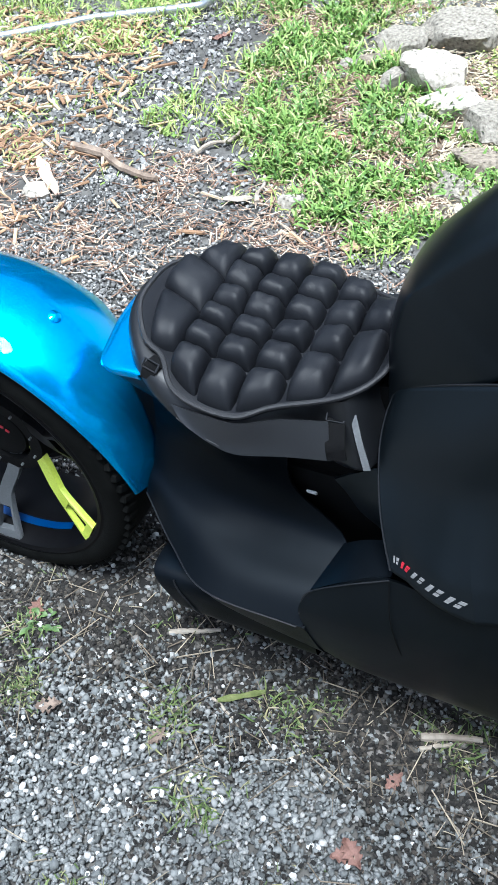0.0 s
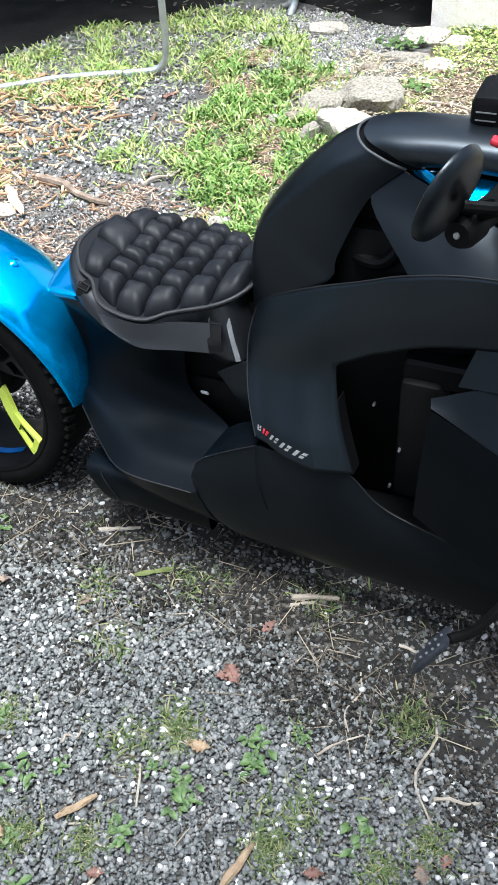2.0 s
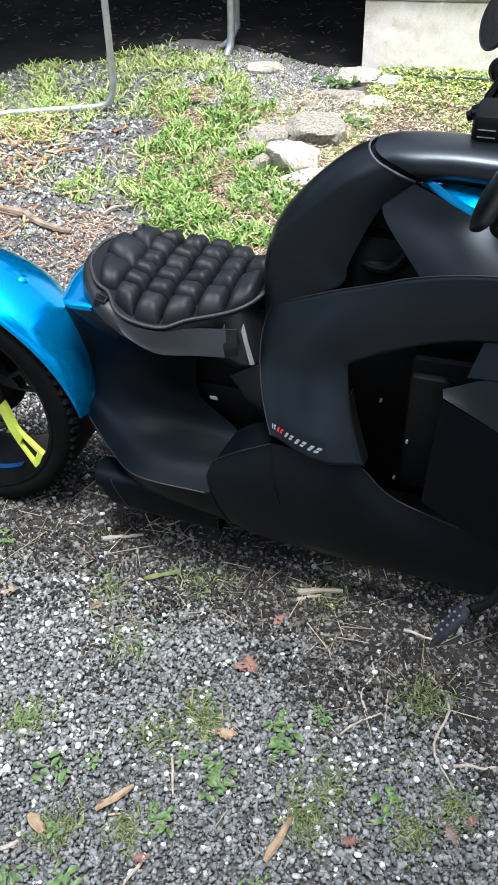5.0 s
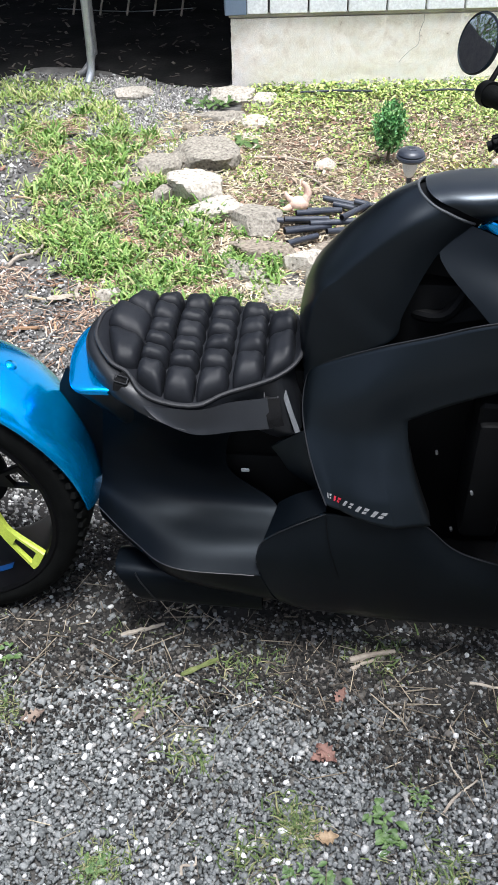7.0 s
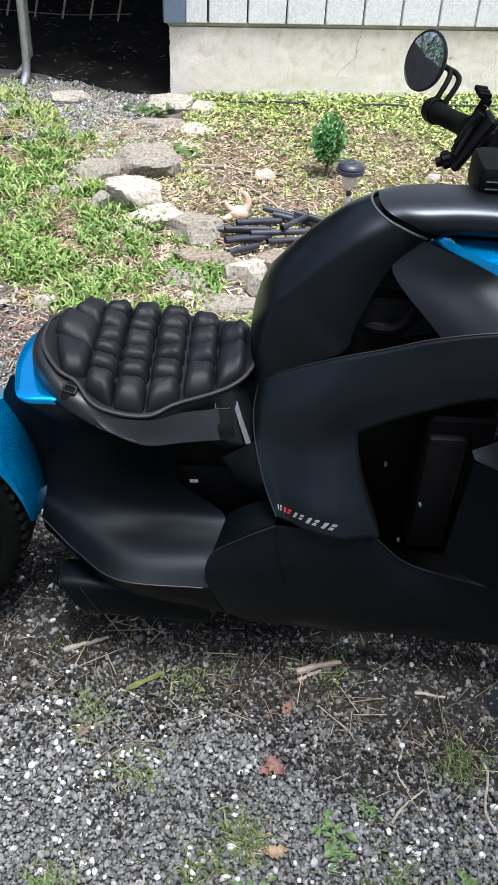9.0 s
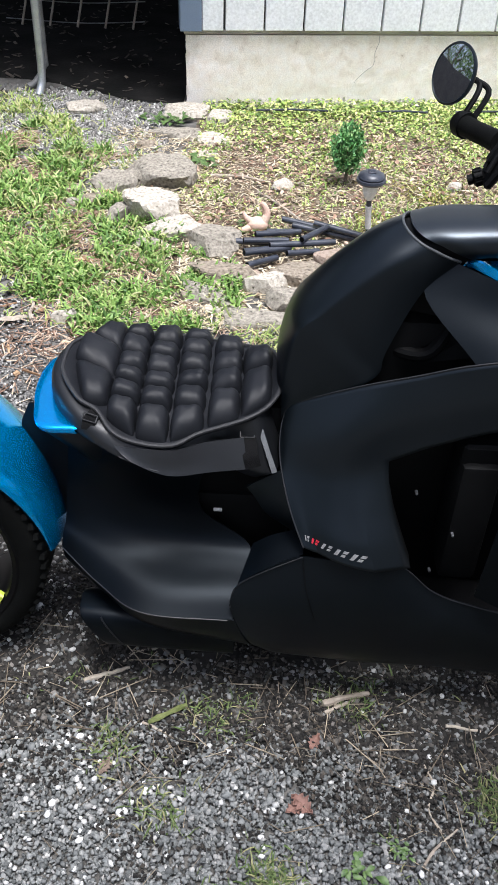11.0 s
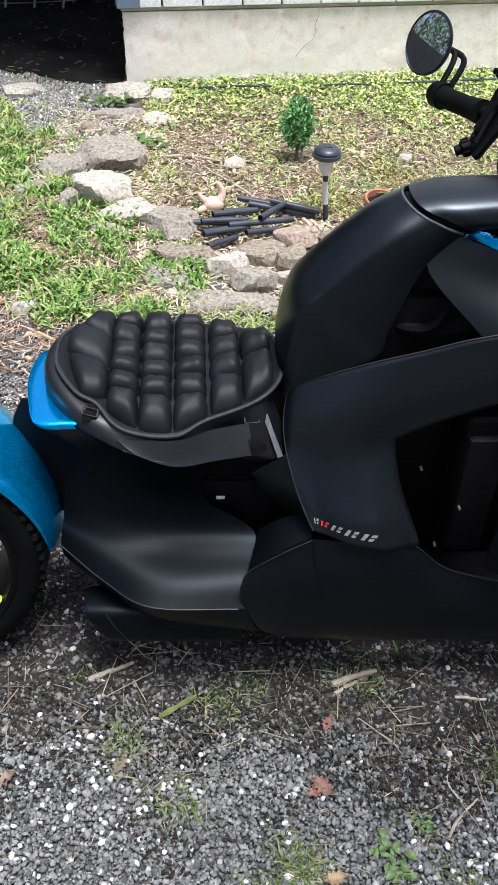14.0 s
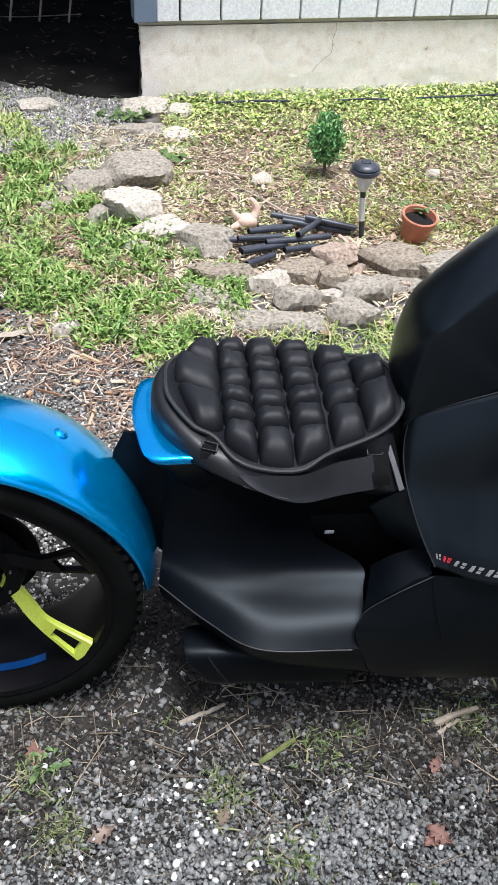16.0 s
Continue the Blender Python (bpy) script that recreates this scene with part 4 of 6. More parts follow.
LEG = [[p for p in LOW[:4]],
       [(0.755, -0.105, 0.508), (0.780, -0.112, 0.508), (0.852, -0.126, 0.510), (0.934, -0.118, 0.520)],
       [(0.770, -0.132, 0.473), (0.795, -0.140, 0.470), (0.862, -0.150, 0.466), (0.954, -0.140, 0.462)],
       [(0.788, -0.158, 0.440), (0.812, -0.163, 0.434), (0.874, -0.173, 0.424), (0.978, -0.160, 0.404)]]
UP = [spline(r, 41) for r in (TOP, MID, LOW)]
DOWN = [spline(r, 21) for r in LEG[1:]]
leg_cols = np.array([spline([*[r[j] for r in UP], *[r[j] for r in DOWN]], 41) for j in range(21)]).transpose(1, 0, 2)
arm_cols = []
for j in range(20, 41):
    w = max(0.0, 1 - (j - 20) / 9)
    nxt = UP[2][j] + (1 - w) * (UP[2][j] - UP[1][j]) + w * (DOWN[0][20] - UP[2][20])
    arm_cols.append(spline([*[r[j] for r in UP], nxt], 25)[:17])
arm_cols = np.array(arm_cols).transpose(1, 0, 2)
for i in range(41):
    fade = min(1.0, max(0.0, (i - 17) / 16))
    for j in range(21):
        leg_cols[i, j, 1] -= 0.017 * fade * (max(0, (j - 7) / 9) if j < 16 else (20 - j) / 4)
fair = Geo().grid(leg_cols)
fair.grid(arm_cols)
side = part("side_fairing", fair, M_BODY, bike, "matt black side fairing panel", smooth=60)
bm = bmesh.new()
bm.from_mesh(side.data)
bmesh.ops.remove_doubles(bm, verts=bm.verts, dist=0.0004)
bmesh.ops.recalc_face_normals(bm, faces=bm.faces)
bm.to_mesh(side.data)
bm.free()
side.data.polygons.foreach_set("use_smooth", [True] * len(side.data.polygons))
side.data.set_sharp_from_angle(angle=radians(16))
solid = side.modifiers.new("thickness", "SOLIDIFY")
solid.thickness, solid.offset = 0.004, 0.0
# Thin tube of lighter vinyl draws the highlight along the fairing's border.
part("fairing_edge_glint", Geo().tube(np.concatenate([leg_cols[40:2:-1, 0], UP[0][1:]]) + np.array((0, -0.0012, 0.0008)), 0.0018, 6), M_SEAT, bike)
fair = Geo()
fair.shell(loft([[(0.990, 0.006, 0.914), (1.066, -0.021, 0.894), (1.121, -0.028, 0.872), (1.20, -0.045, 0.846), (1.32, -0.08, 0.83)],
                 [(0.948, -0.013, 0.868), (1.05, -0.040, 0.852), (1.11, -0.060, 0.846), (1.20, -0.085, 0.836), (1.32, -0.115, 0.828)],
                 [(1.033, -0.084, 0.787), (1.09, -0.098, 0.800), (1.14, -0.108, 0.808), (1.20, -0.12, 0.812), (1.32, -0.145, 0.815)]], 12, 22), 0.005)
part("upper_fairing", fair, M_BODY3, bike, "matt black shoulder fairing")
g = Geo().shell(loft([[(1.008, 0.012, 0.909), (1.03, 0.014, 0.914), (1.08, 0.014, 0.914), (1.145, 0.012, 0.910)],
                      [(1.010, 0.011, 0.913), (1.03, 0.004, 0.919), (1.072, -0.017, 0.904), (1.145, -0.029, 0.880)]], 4, 20), 0.003)
g.shell(loft([[(1.010, 0.011, 0.913), (1.03, 0.004, 0.919), (1.072, -0.017, 0.904), (1.145, -0.029, 0.880)],
              [(1.006, 0.016, 0.904), (1.03, 0.0, 0.903), (1.068, -0.018, 0.892), (1.145, -0.033, 0.862)]], 4, 20), 0.003)
part("blue_panel", g, M_BLUE, bike, "glossy blue faceted panel below the console lid", smooth=20)

# lower fairing and its ridge
low = Geo()
low.shell(loft([[(0.673, -0.187, 0.363), (0.720, -0.176, 0.392), (0.788, -0.161, 0.419), (0.918, -0.178, 0.416), (0.968, -0.160, 0.402), (1.030, -0.166, 0.348), (1.12, -0.172, 0.318), (1.38, -0.185, 0.255)],
                [(0.664, -0.200, 0.320), (0.720, -0.198, 0.310), (0.80, -0.192, 0.310), (0.90, -0.196, 0.310), (0.98, -0.188, 0.30), (1.05, -0.186, 0.270), (1.14, -0.186, 0.245), (1.38, -0.198, 0.195)],
                [(0.700, -0.190, 0.215), (0.74, -0.186, 0.190), (0.81, -0.184, 0.180), (0.90, -0.182, 0.170), (0.99, -0.178, 0.160), (1.06, -0.174, 0.150), (1.16, -0.172, 0.135), (1.38, -0.18, 0.12)],
                [(0.74, -0.130, 0.120), (0.78, -0.13, 0.115), (0.83, -0.13, 0.110), (0.91, -0.13, 0.10), (1.00, -0.125, 0.095), (1.08, -0.12, 0.09), (1.18, -0.12, 0.085), (1.38, -0.12, 0.08)]], 18, 44), 0.005)
part("lower_fairing", low, M_BODY3, bike, "matt black lower fairing")
g = Geo().shell(loft([[(0.676, -0.180, 0.364), (0.722, -0.170, 0.393), (0.788, -0.155, 0.420)], [(0.700, -0.10, 0.385), (0.735, -0.10, 0.41), (0.79, -0.10, 0.432)]], 5, 12), 0.004)
part("seam", Geo().tube(spline([(0.788, -0.164, 0.418), (0.797, -0.186, 0.365), (0.812, -0.1935, 0.31), (0.83, -0.190, 0.25)], 12), 0.0009, 6), M_DARK, bike)
# Lighter tube in place of the glint along the lower fairing's ridge.
part("ridge_glint", Geo().tube(spline([(0.918, -0.179, 0.417), (0.968, -0.1615, 0.403), (1.03, -0.1675, 0.349), (1.12, -0.1735, 0.319), (1.38, -0.1865, 0.256)], 30), 0.0012, 6), M_SEAT, bike)
part("guard_top", g, M_BODY2, bike)
# Rim light on the guard, added as a thin lighter tube.
part("guard_edge_glint", Geo().tube(spline([(0.664, -0.200, 0.322), (0.673, -0.188, 0.364), (0.720, -0.177, 0.393), (0.788, -0.162, 0.420)], 18), 0.0012, 6), M_SEAT, bike)

# footboard
foot = Geo()
foot.shell(loft([[(0.370, -0.040, 0.600), (0.45, -0.085, 0.590), (0.54, -0.110, 0.572), (0.62, -0.075, 0.555)],
                 [(0.360, -0.020, 0.530), (0.45, -0.050, 0.515), (0.54, -0.070, 0.500), (0.60, -0.060, 0.490)],
                 [(0.350, -0.012, 0.450), (0.45, -0.036, 0.430), (0.54, -0.044, 0.418), (0.605, -0.050, 0.412)],
                 [(0.346, -0.024, 0.402), (0.445, -0.052, 0.378), (0.56, -0.062, 0.360), (0.690, -0.072, 0.358)],
                 [(0.343, -0.038, 0.362), (0.438, -0.080, 0.346), (0.55, -0.100, 0.335), (0.690, -0.112, 0.337)],
                 [(0.339, -0.053, 0.344), (0.430, -0.114, 0.327), (0.525, -0.156, 0.318), (0.680, -0.164, 0.320)],
                 [(0.336, -0.066, 0.318), (0.42, -0.140, 0.300), (0.505, -0.196, 0.293), (0.668, -0.203, 0.292)]], 30, 30), 0.004)
foot.shell(loft([[(0.336, -0.066, 0.316), (0.42, -0.140, 0.298), (0.505, -0.196, 0.291), (0.672, -0.204, 0.291)],
                 [(0.345, -0.060, 0.27), (0.43, -0.125, 0.25), (0.51, -0.175, 0.235), (0.70, -0.19, 0.21)],
                 [(0.40, -0.03, 0.20), (0.46, -0.09, 0.18), (0.54, -0.13, 0.165), (0.74, -0.13, 0.13)]], 9, 22), 0.004)
# Light line on the footboard's lip, added as a paler tube.
part("footboard_edge_glint", Geo().tube(spline([(0.336, -0.067, 0.317), (0.42, -0.141, 0.299), (0.505, -0.197, 0.292), (0.660, -0.205, 0.291)], 24), 0.0014, 6), M_SEAT, bike)
part("footboard", foot, M_BODY2, bike, "matt black rear footboard cover", smooth=50)
g = Geo().shell(loft([[(0.684, -0.088, 0.512), (0.712, -0.084, 0.530), (0.742, -0.080, 0.546)], [(0.700, -0.084, 0.484), (0.730, -0.086, 0.496), (0.760, -0.090, 0.505)],
                      [(0.722, -0.082, 0.444), (0.755, -0.092, 0.446), (0.780, -0.110, 0.452)], [(0.768, -0.080, 0.406), (0.782, -0.100, 0.404), (0.795, -0.130, 0.420)]], 12, 10), 0.004)
part("frame_cover", g, M_BODY, bike, "matt black cover below the seat's front corner")
rows = []
for u, s in ((0.0, 0.05), (0.0, 0.8), (0.004, 0.95), (0.014, 1.0), (0.12, 1.0), (0.30, 0.97)):  # rounded box section, cut off aslant
    row = []
    for k in range(33):
        a = k * math.tau / 32
        cy, cz = [math.copysign(abs(q) ** 0.55, q) for q in (math.cos(a), math.sin(a))]
        z = 0.049 * cz * s
        row.append((0.372 + u + (0.049 - z) * 0.55 * (1 - u / 0.30), -0.126 + 0.043 * cy * s, 0.192 + z - 0.05 * u))
    rows.append(row)
part("silencer_cover", Geo().grid(rows), M_BODY2, bike, smooth=40)
part("silencer_seam", Geo().tube([(p[0] + 0.03, p[1] - 0.001 * np.sign(0.126 + p[1]) * -1, p[2]) for p in rows[3][12:24]], 0.0016, 6), M_SEAT, bike)

# box beside the engine bay
g = Geo().shell(loft([[(1.103, -0.165, 0.622), (1.20, -0.150, 0.652), (1.40, -0.14, 0.670)], [(1.107, -0.180, 0.614), (1.25, -0.225, 0.574), (1.40, -0.27, 0.540)]], 5, 10), 0.005)
g.shell(loft([[(1.107, -0.181, 0.610), (1.25, -0.226, 0.575), (1.40, -0.271, 0.542)], [(1.100, -0.186, 0.50), (1.24, -0.232, 0.46), (1.40, -0.28, 0.43)], [(1.095, -0.180, 0.36), (1.22, -0.225, 0.33), (1.40, -0.275, 0.30)]], 8, 10), 0.005)
part("front_side_cover", g, M_BODY2, bike, "black front side cover with slanted top", smooth=20)
g = Geo().shell(loft([[(1.158, -0.125, 0.704), (1.25, -0.13, 0.722), (1.38, -0.14, 0.735)], [(1.140, -0.148, 0.642), (1.25, -0.165, 0.660), (1.38, -0.18, 0.675)]], 5, 10), 0.006)
part("air_duct", g, M_BODY, bike, "slanted black air duct cover")

# badge: plain slanted bars on the fairing
S_PANEL = loft(leg_cols[16:41], 241, 241)


def on_panel(u, v):
    """A point just proud of the fairing: u along it, v down it."""
    i, j = min(240, max(0, int(v * 240))), min(240, max(0, int(u * 240)))
    p = S_PANEL[i, j]
    q, r = S_PANEL[min(240, i + 8), j] - S_PANEL[max(0, i - 8), j], S_PANEL[i, min(240, j + 8)] - S_PANEL[i, max(0, j - 8)]
    n = np.cross(r, q)
    n = n / np.linalg.norm(n)
    return p + n * (0.0035 if n[1] < 0 else -0.0035)


badge = thing("badge", (0.85, -0.16, 0.44), "grey badge bars with one red mark on the fairing", "badge")
for k in range(5):
    u0, top, bot = 0.205 + 0.118 * k, 0.778 + 0.010 * k, 0.862 + 0.010 * k
    for du, dv0, dv1, wide in ((0.0, 0.0, 1.0, 0.026), (0.052, 0.0, 0.42, 0.030), (0.052, 0.62, 1.0, 0.030)):
        a, b = top + (bot - top) * dv0, top + (bot - top) * dv1
        lean0, lean1 = 0.022 * (1 - 2 * dv0), 0.022 * (1 - 2 * dv1)
        quad = [[on_panel(u0 + du + lean0, a), on_panel(u0 + du + wide + lean0, a)], [on_panel(u0 + du + lean1, b), on_panel(u0 + du + wide + lean1, b)]]
        part("badge_bar", Geo().shell(np.array(quad), 0.0012), M_RED if k == 1 else M_LOGO, badge, smooth=0)

# inside the engine bay
g = Geo().box((0.07, 0.10, 0.27), Matrix.Translation((1.075, -0.07, 0.47)), 0.012, 2)
g.box((0.12, 0.06, 0.05), Matrix.Translation((1.10, -0.075, 0.615)), 0.006)
part("engine_cover", g, M_DARK, bike)
g = Geo().box((0.16, 0.02, 0.07), Matrix.Translation((1.12, -0.06, 0.675)) @ Matrix.Rotation(-0.25, 4, "Y"), 0.006)
part("bracket_plate", g, M_BODY2, bike)
for x, y, z in ((1.049, -0.124, 0.454), (1.069, -0.109, 0.594), (0.985, -0.07, 0.50), (1.03, -0.10, 0.335)):
    part("bolt", Geo().lathe([(0.0, -0.003), (0.0024, -0.003), (0.0027, 0.0), (0.0027, 0.006)], (x, y, z), "y", 8), M_STEEL, bike)
g = Geo().tube(spline([(0.90, 0.03, 0.755), (0.93, 0.005, 0.748), (0.975, -0.005, 0.755), (1.01, 0.02, 0.80)], 14), 0.012, 10)
part("hose", g, M_DARK, bike, "black rubber hose in the side opening")
g = Geo().shell(loft([[(0.88, 0.02, 0.70), (1.06, -0.02, 0.76)], [(0.90, 0.035, 0.80), (1.04, 0.02, 0.83)], [(0.94, 0.04, 0.90), (1.04, 0.03, 0.90)]], 6, 6), 0.004)
part("recess_panel", g, M_DARK, bike)
# Plain black box added to close the hole under the lid.
part("lid_filler", Geo().box((0.26, 0.13, 0.14), Matrix.Translation((1.14, YC + 0.035, 0.835)), 0.02, 2), M_DARK, bike)
g = Geo().box((0.016, 0.004, 0.011), Matrix.Translation((0.632, -0.050, 0.418)) @ Matrix.Rotation(0.5, 4, "X"), 0.001)
part("warning_label", g, M_WHITE, bike, "tiny white sticker")
# inner return of the fairing round the engine bay
bay_edge = leg_cols[23:41, 20]
inner = bay_edge + np.array((0.001, 0.032, 0.0))
part("fairing_return", Geo().shell(np.array([bay_edge, bay_edge * 0.5 + inner * 0.5 + np.array((0, 0.0, 0)), inner]), 0.003), M_DARK, bike)

# brake pedal
g = Geo().box((0.034, 0.075, 0.012), Matrix.Translation((1.19, -0.40, 0.295)) @ Matrix.Rotation(radians(-62), 4, "Y") @ Matrix.Rotation(radians(10), 4, "Z") @ Matrix.Diagonal((3.0, 0.55, 1, 1)), 0.004)
pedal = part("brake_pedal", g, mat("worn_pedal_metal", (0.03, 0.033, 0.043), (0.065, 0.069, 0.085), 60, 0.5, metal=0.4, bump=0.4), bike, "worn metal brake pedal with raised studs")
for k in range(5):
    for j in (-1, 1):
        c = Matrix.Translation((1.19, -0.40, 0.295)) @ Matrix.Rotation(radians(-62), 4, "Y") @ Matrix.Translation((-0.036 + 0.018 * k, 0.010 * j, 0.007))
        part("stud", Geo().box((0.005, 0.004, 0.004), c, 0.001), M_STEEL, pedal)
# Arm given near-black rubber in place of the shade that hides it.
part("pedal_arm", Geo().tube(spline([(1.215, -0.40, 0.34), (1.25, -0.36, 0.33), (1.29, -0.20, 0.24)], 10), 0.009, 10), M_RUBBER, bike)

# handlebar, grips, levers, mirrors, instrument pod
bar = thing("handlebar", (1.17, 0.05, 0.97), "black handlebar with round bar-end mirrors", "handlebar")
line = spline([(1.085, 0.575, 0.925), (1.15, 0.40, 0.945), (1.20, 0.20, 0.97), (1.215, 0.05, 0.98), (1.215, -0.12, 1.03), (1.19, -0.28, 1.045), (1.158, -0.385, 1.05)], 40)
part("bar_tube", Geo().tube(line, 0.012, 12), M_DARK, bar)
part("grip", Geo().tube(spline([(1.085, 0.575, 0.925), (1.105, 0.52, 0.931), (1.135, 0.44, 0.941)], 8), [0.022, 0.021, 0.020, 0.020, 0.020, 0.020, 0.021, 0.024], 14), M_RUBBER, bar, "black rubber grip")
part("grip", Geo().tube(spline([(1.158, -0.385, 1.05), (1.175, -0.335, 1.049), (1.192, -0.275, 1.045)], 8), [0.018, 0.017, 0.0165, 0.017, 0.0165, 0.017, 0.018, 0.021], 14), M_RUBBER, bar, "black rubber grip")
part("bar_end", Geo().tube([(1.166, -0.365, 1.05), (1.158, -0.388, 1.05), (1.155, -0.398, 1.05)], [0.020, 0.020, 0.015], 20), M_DARK, bar)
part("bar_end", Geo().tube([(1.092, 0.565, 0.926), (1.083, 0.585, 0.924), (1.078, 0.595, 0.923)], [0.026, 0.026, 0.020], 20), M_DARK, bar)
part("end_bolt", Geo().tube([(1.155, -0.398, 1.05), (1.154, -0.400, 1.05)], [0.004, 0.0035], 10), M_STEEL, bar)
part("lever", Geo().tube(spline([(1.19, 0.37, 0.935), (1.17, 0.45, 0.925), (1.13, 0.56, 0.915)], 10), 0.007, 8), M_DARK, bar)
part("lever", Geo().tube(spline([(1.24, -0.18, 1.03), (1.235, -0.27, 1.02), (1.21, -0.36, 1.02)], 10), 0.007, 8), M_DARK, bar)
part("switch_pod", Geo().box((0.05, 0.06, 0.045), Matrix.Translation((1.190, -0.19, 1.035)) @ Matrix.Rotation(0.3, 4, "Z"), 0.012, 2), M_DARK, bar)
part("switch_button", Geo().box((0.020, 0.020, 0.010), Matrix.Translation((1.142, -0.090, 1.018)) @ Matrix.Rotation(0.3, 4, "Y"), 0.004, 2), M_RED, bar, "red plastic switch")
part("switch_pod", Geo().box((0.05, 0.07, 0.045), Matrix.Translation((1.155, 0.37, 0.95)) @ Matrix.Rotation(-0.35, 4, "Z"), 0.012, 2), M_DARK, bar)


def mirror(centre, normal, foot, m_under, k=1.0):
    """A round bar-end mirror: housing, glass and a forked arm."""
    c, n = Vector(centre), Vector(normal).normalized()
    m = Matrix.Translation(c) @ n.to_track_quat("Z", "Y").to_matrix().to_4x4() @ Matrix.Scale(k, 4)
    h = Geo().lathe([(0.0, -0.0130), (0.022, -0.0126), (0.040, -0.0112), (0.051, -0.0085), (0.0575, -0.0045), (0.0605, 0.001), (0.0605, 0.004), (0.057, 0.006), (0.055, 0.004)], sides=48).moved(m)
    housing = part("mirror_housing", h, M_BODY, m_under, "black round mirror housing", smooth=40)
    part("mirror_glass", Geo().lathe([(0.0, 0.0062), (0.03, 0.006), (0.0552, 0.0045)], sides=48).moved(m), M_MIRROR, housing, "round mirror glass")
    b = c - n * 0.02
    f = Vector(foot)
    mid = (b + f) / 2 + Vector((0.035, 0.0, 0.012))
    for dy in (-0.008, 0.014):
        part("mirror_arm", Geo().tube(spline([b, (b * 0.7 + mid * 0.3) + Vector((0.02, 0, 0)), mid + Vector((dy, 0, 0)), f + Vector((dy, 0, 0))], 14), 0.006, 8), M_DARK, housing)


mirror((1.060, 0.620, 1.010), (-0.85, -0.47, 0.305), (1.088, 0.575, 0.935), bar)
mirror((1.146, -0.422, 1.108), (-0.91, 0.32, 0.27), (1.160, -0.378, 1.065), bar, 0.90)
part("steering_head", Geo().box((0.13, 0.20, 0.13), Matrix.Translation((1.225, -0.02, 0.945)), 0.03, 3), M_DARK, bar, "black steering head cover")
pod = thing("phone_mount", (1.12, 0.15, 0.95), "black phone mount and instrument pod on the handlebar", "mount")
g = Geo().box((0.10, 0.10, 0.07), Matrix.Translation((1.125, 0.10, 0.985)), 0.015, 2)
part("pod_body", g, M_DARK, pod)
part("pod_face", Geo().box((0.012, 0.06, 0.05), Matrix.Translation((1.140, 0.08, 1.045)) @ Matrix.Rotation(0.35, 4, "Y"), 0.006), M_BODY2, pod)
arm_line = spline([(1.075, 0.27, 0.955), (1.10, 0.29, 1.00), (1.118, 0.30, 1.035)], 8)
g = Geo()
for off in (-0.011, 0.011):
    g.tube(arm_line + np.array((0.0, off, 0.0)), 0.0055, 10)
g.box((0.014, 0.020, 0.070), Matrix.Translation((1.097, 0.285, 0.995)) @ Matrix.Rotation(0.5, 4, "Y"), 0.003)
part("mount_arm", g, M_DARK, pod, "twin-rail black clamp arm")
claw = Matrix.Translation((1.118, 0.30, 1.045)) @ Matrix.Rotation(0.5, 4, "Y")
g = Geo().box((0.016, 0.046, 0.012), claw, 0.003, 2)
for off in (-0.018, 0.0, 0.018):
    g.box((0.024, 0.008, 0.010), claw @ Matrix.Translation((-0.010, off, 0.006)) @ Matrix.Rotation(-0.4, 4, "Y"), 0.002)
part("mount_clamp", g, M_RUBBER, pod, "rubber-toothed upper clamp")
knob = Matrix.Translation((1.066, 0.285, 0.936)) @ Matrix.Rotation(1.2, 4, "Y")
g = Geo().lathe([(0.0, 0.012), (0.010, 0.012), (0.014, 0.008), (0.0145, -0.006), (0.009, -0.009), (0.009, -0.018)], sides=18).moved(knob)
for k in range(9):
    g.box((0.003, 0.004, 0.014), knob @ Matrix.Rotation(math.tau * k / 9, 4, "Z") @ Matrix.Translation((0.0148, 0, 0.001)), 0.0008)
part("mount_knob", g, M_DARK, pod, "ridged black tightening knob")
part("brake_cable", Geo().tube(spline([(1.150, 0.36, 0.955), (1.175, 0.33, 1.02), (1.205, 0.27, 1.05), (1.235, 0.18, 1.00), (1.235, 0.10, 0.93)], 24), 0.0042, 8), M_RUBBER, pod, "thin black cable looping behind the mount")
part("mount_body", Geo().box((0.05, 0.10, 0.11), Matrix.Translation((1.16, 0.20, 1.01)) @ Matrix.Rotation(0.3, 4, "Y"), 0.012, 2), M_DARK, pod)
part("mount_plate", Geo().box((0.016, 0.06, 0.11), Matrix.Translation((1.105, 0.28, 0.975)) @ Matrix.Rotation(0.55, 4, "Y"), 0.005), M_DARK, pod)
for k in range(2):
    part("trim_line", Geo().box((0.030, 0.002, 0.0015), Matrix.Translation((1.10, 0.048, 0.985 + 0.012 * k)), 0), M_STEEL, pod)

Geo.core = None
# ---- seat cushion ----
cushion = thing("seat_cushion", (0.55, YC, 0.63), "black air-cell seat cushion strapped to the motorcycle seat", "cushion")
PAD = [(0.356, 0.05), (0.362, 0.002), (0.395, -0.049), (0.428, -0.066), (0.456, -0.101), (0.493, -0.115), (0.558, -0.116), (0.606, -0.090), (0.688, -0.064), (0.724, -0.032), (0.734, 0.015)]
PAD = PAD + [(0.724, 0.110), (0.688, 0.142), (0.606, 0.190), (0.558, 0.216), (0.493, 0.216), (0.456, 0.201), (0.428, 0.172), (0.395, 0.149), (0.362, 0.098)]
pad = ring(PAD, 90)


def pad_top(x, y):
    return seat_top(x, y) + 0.005


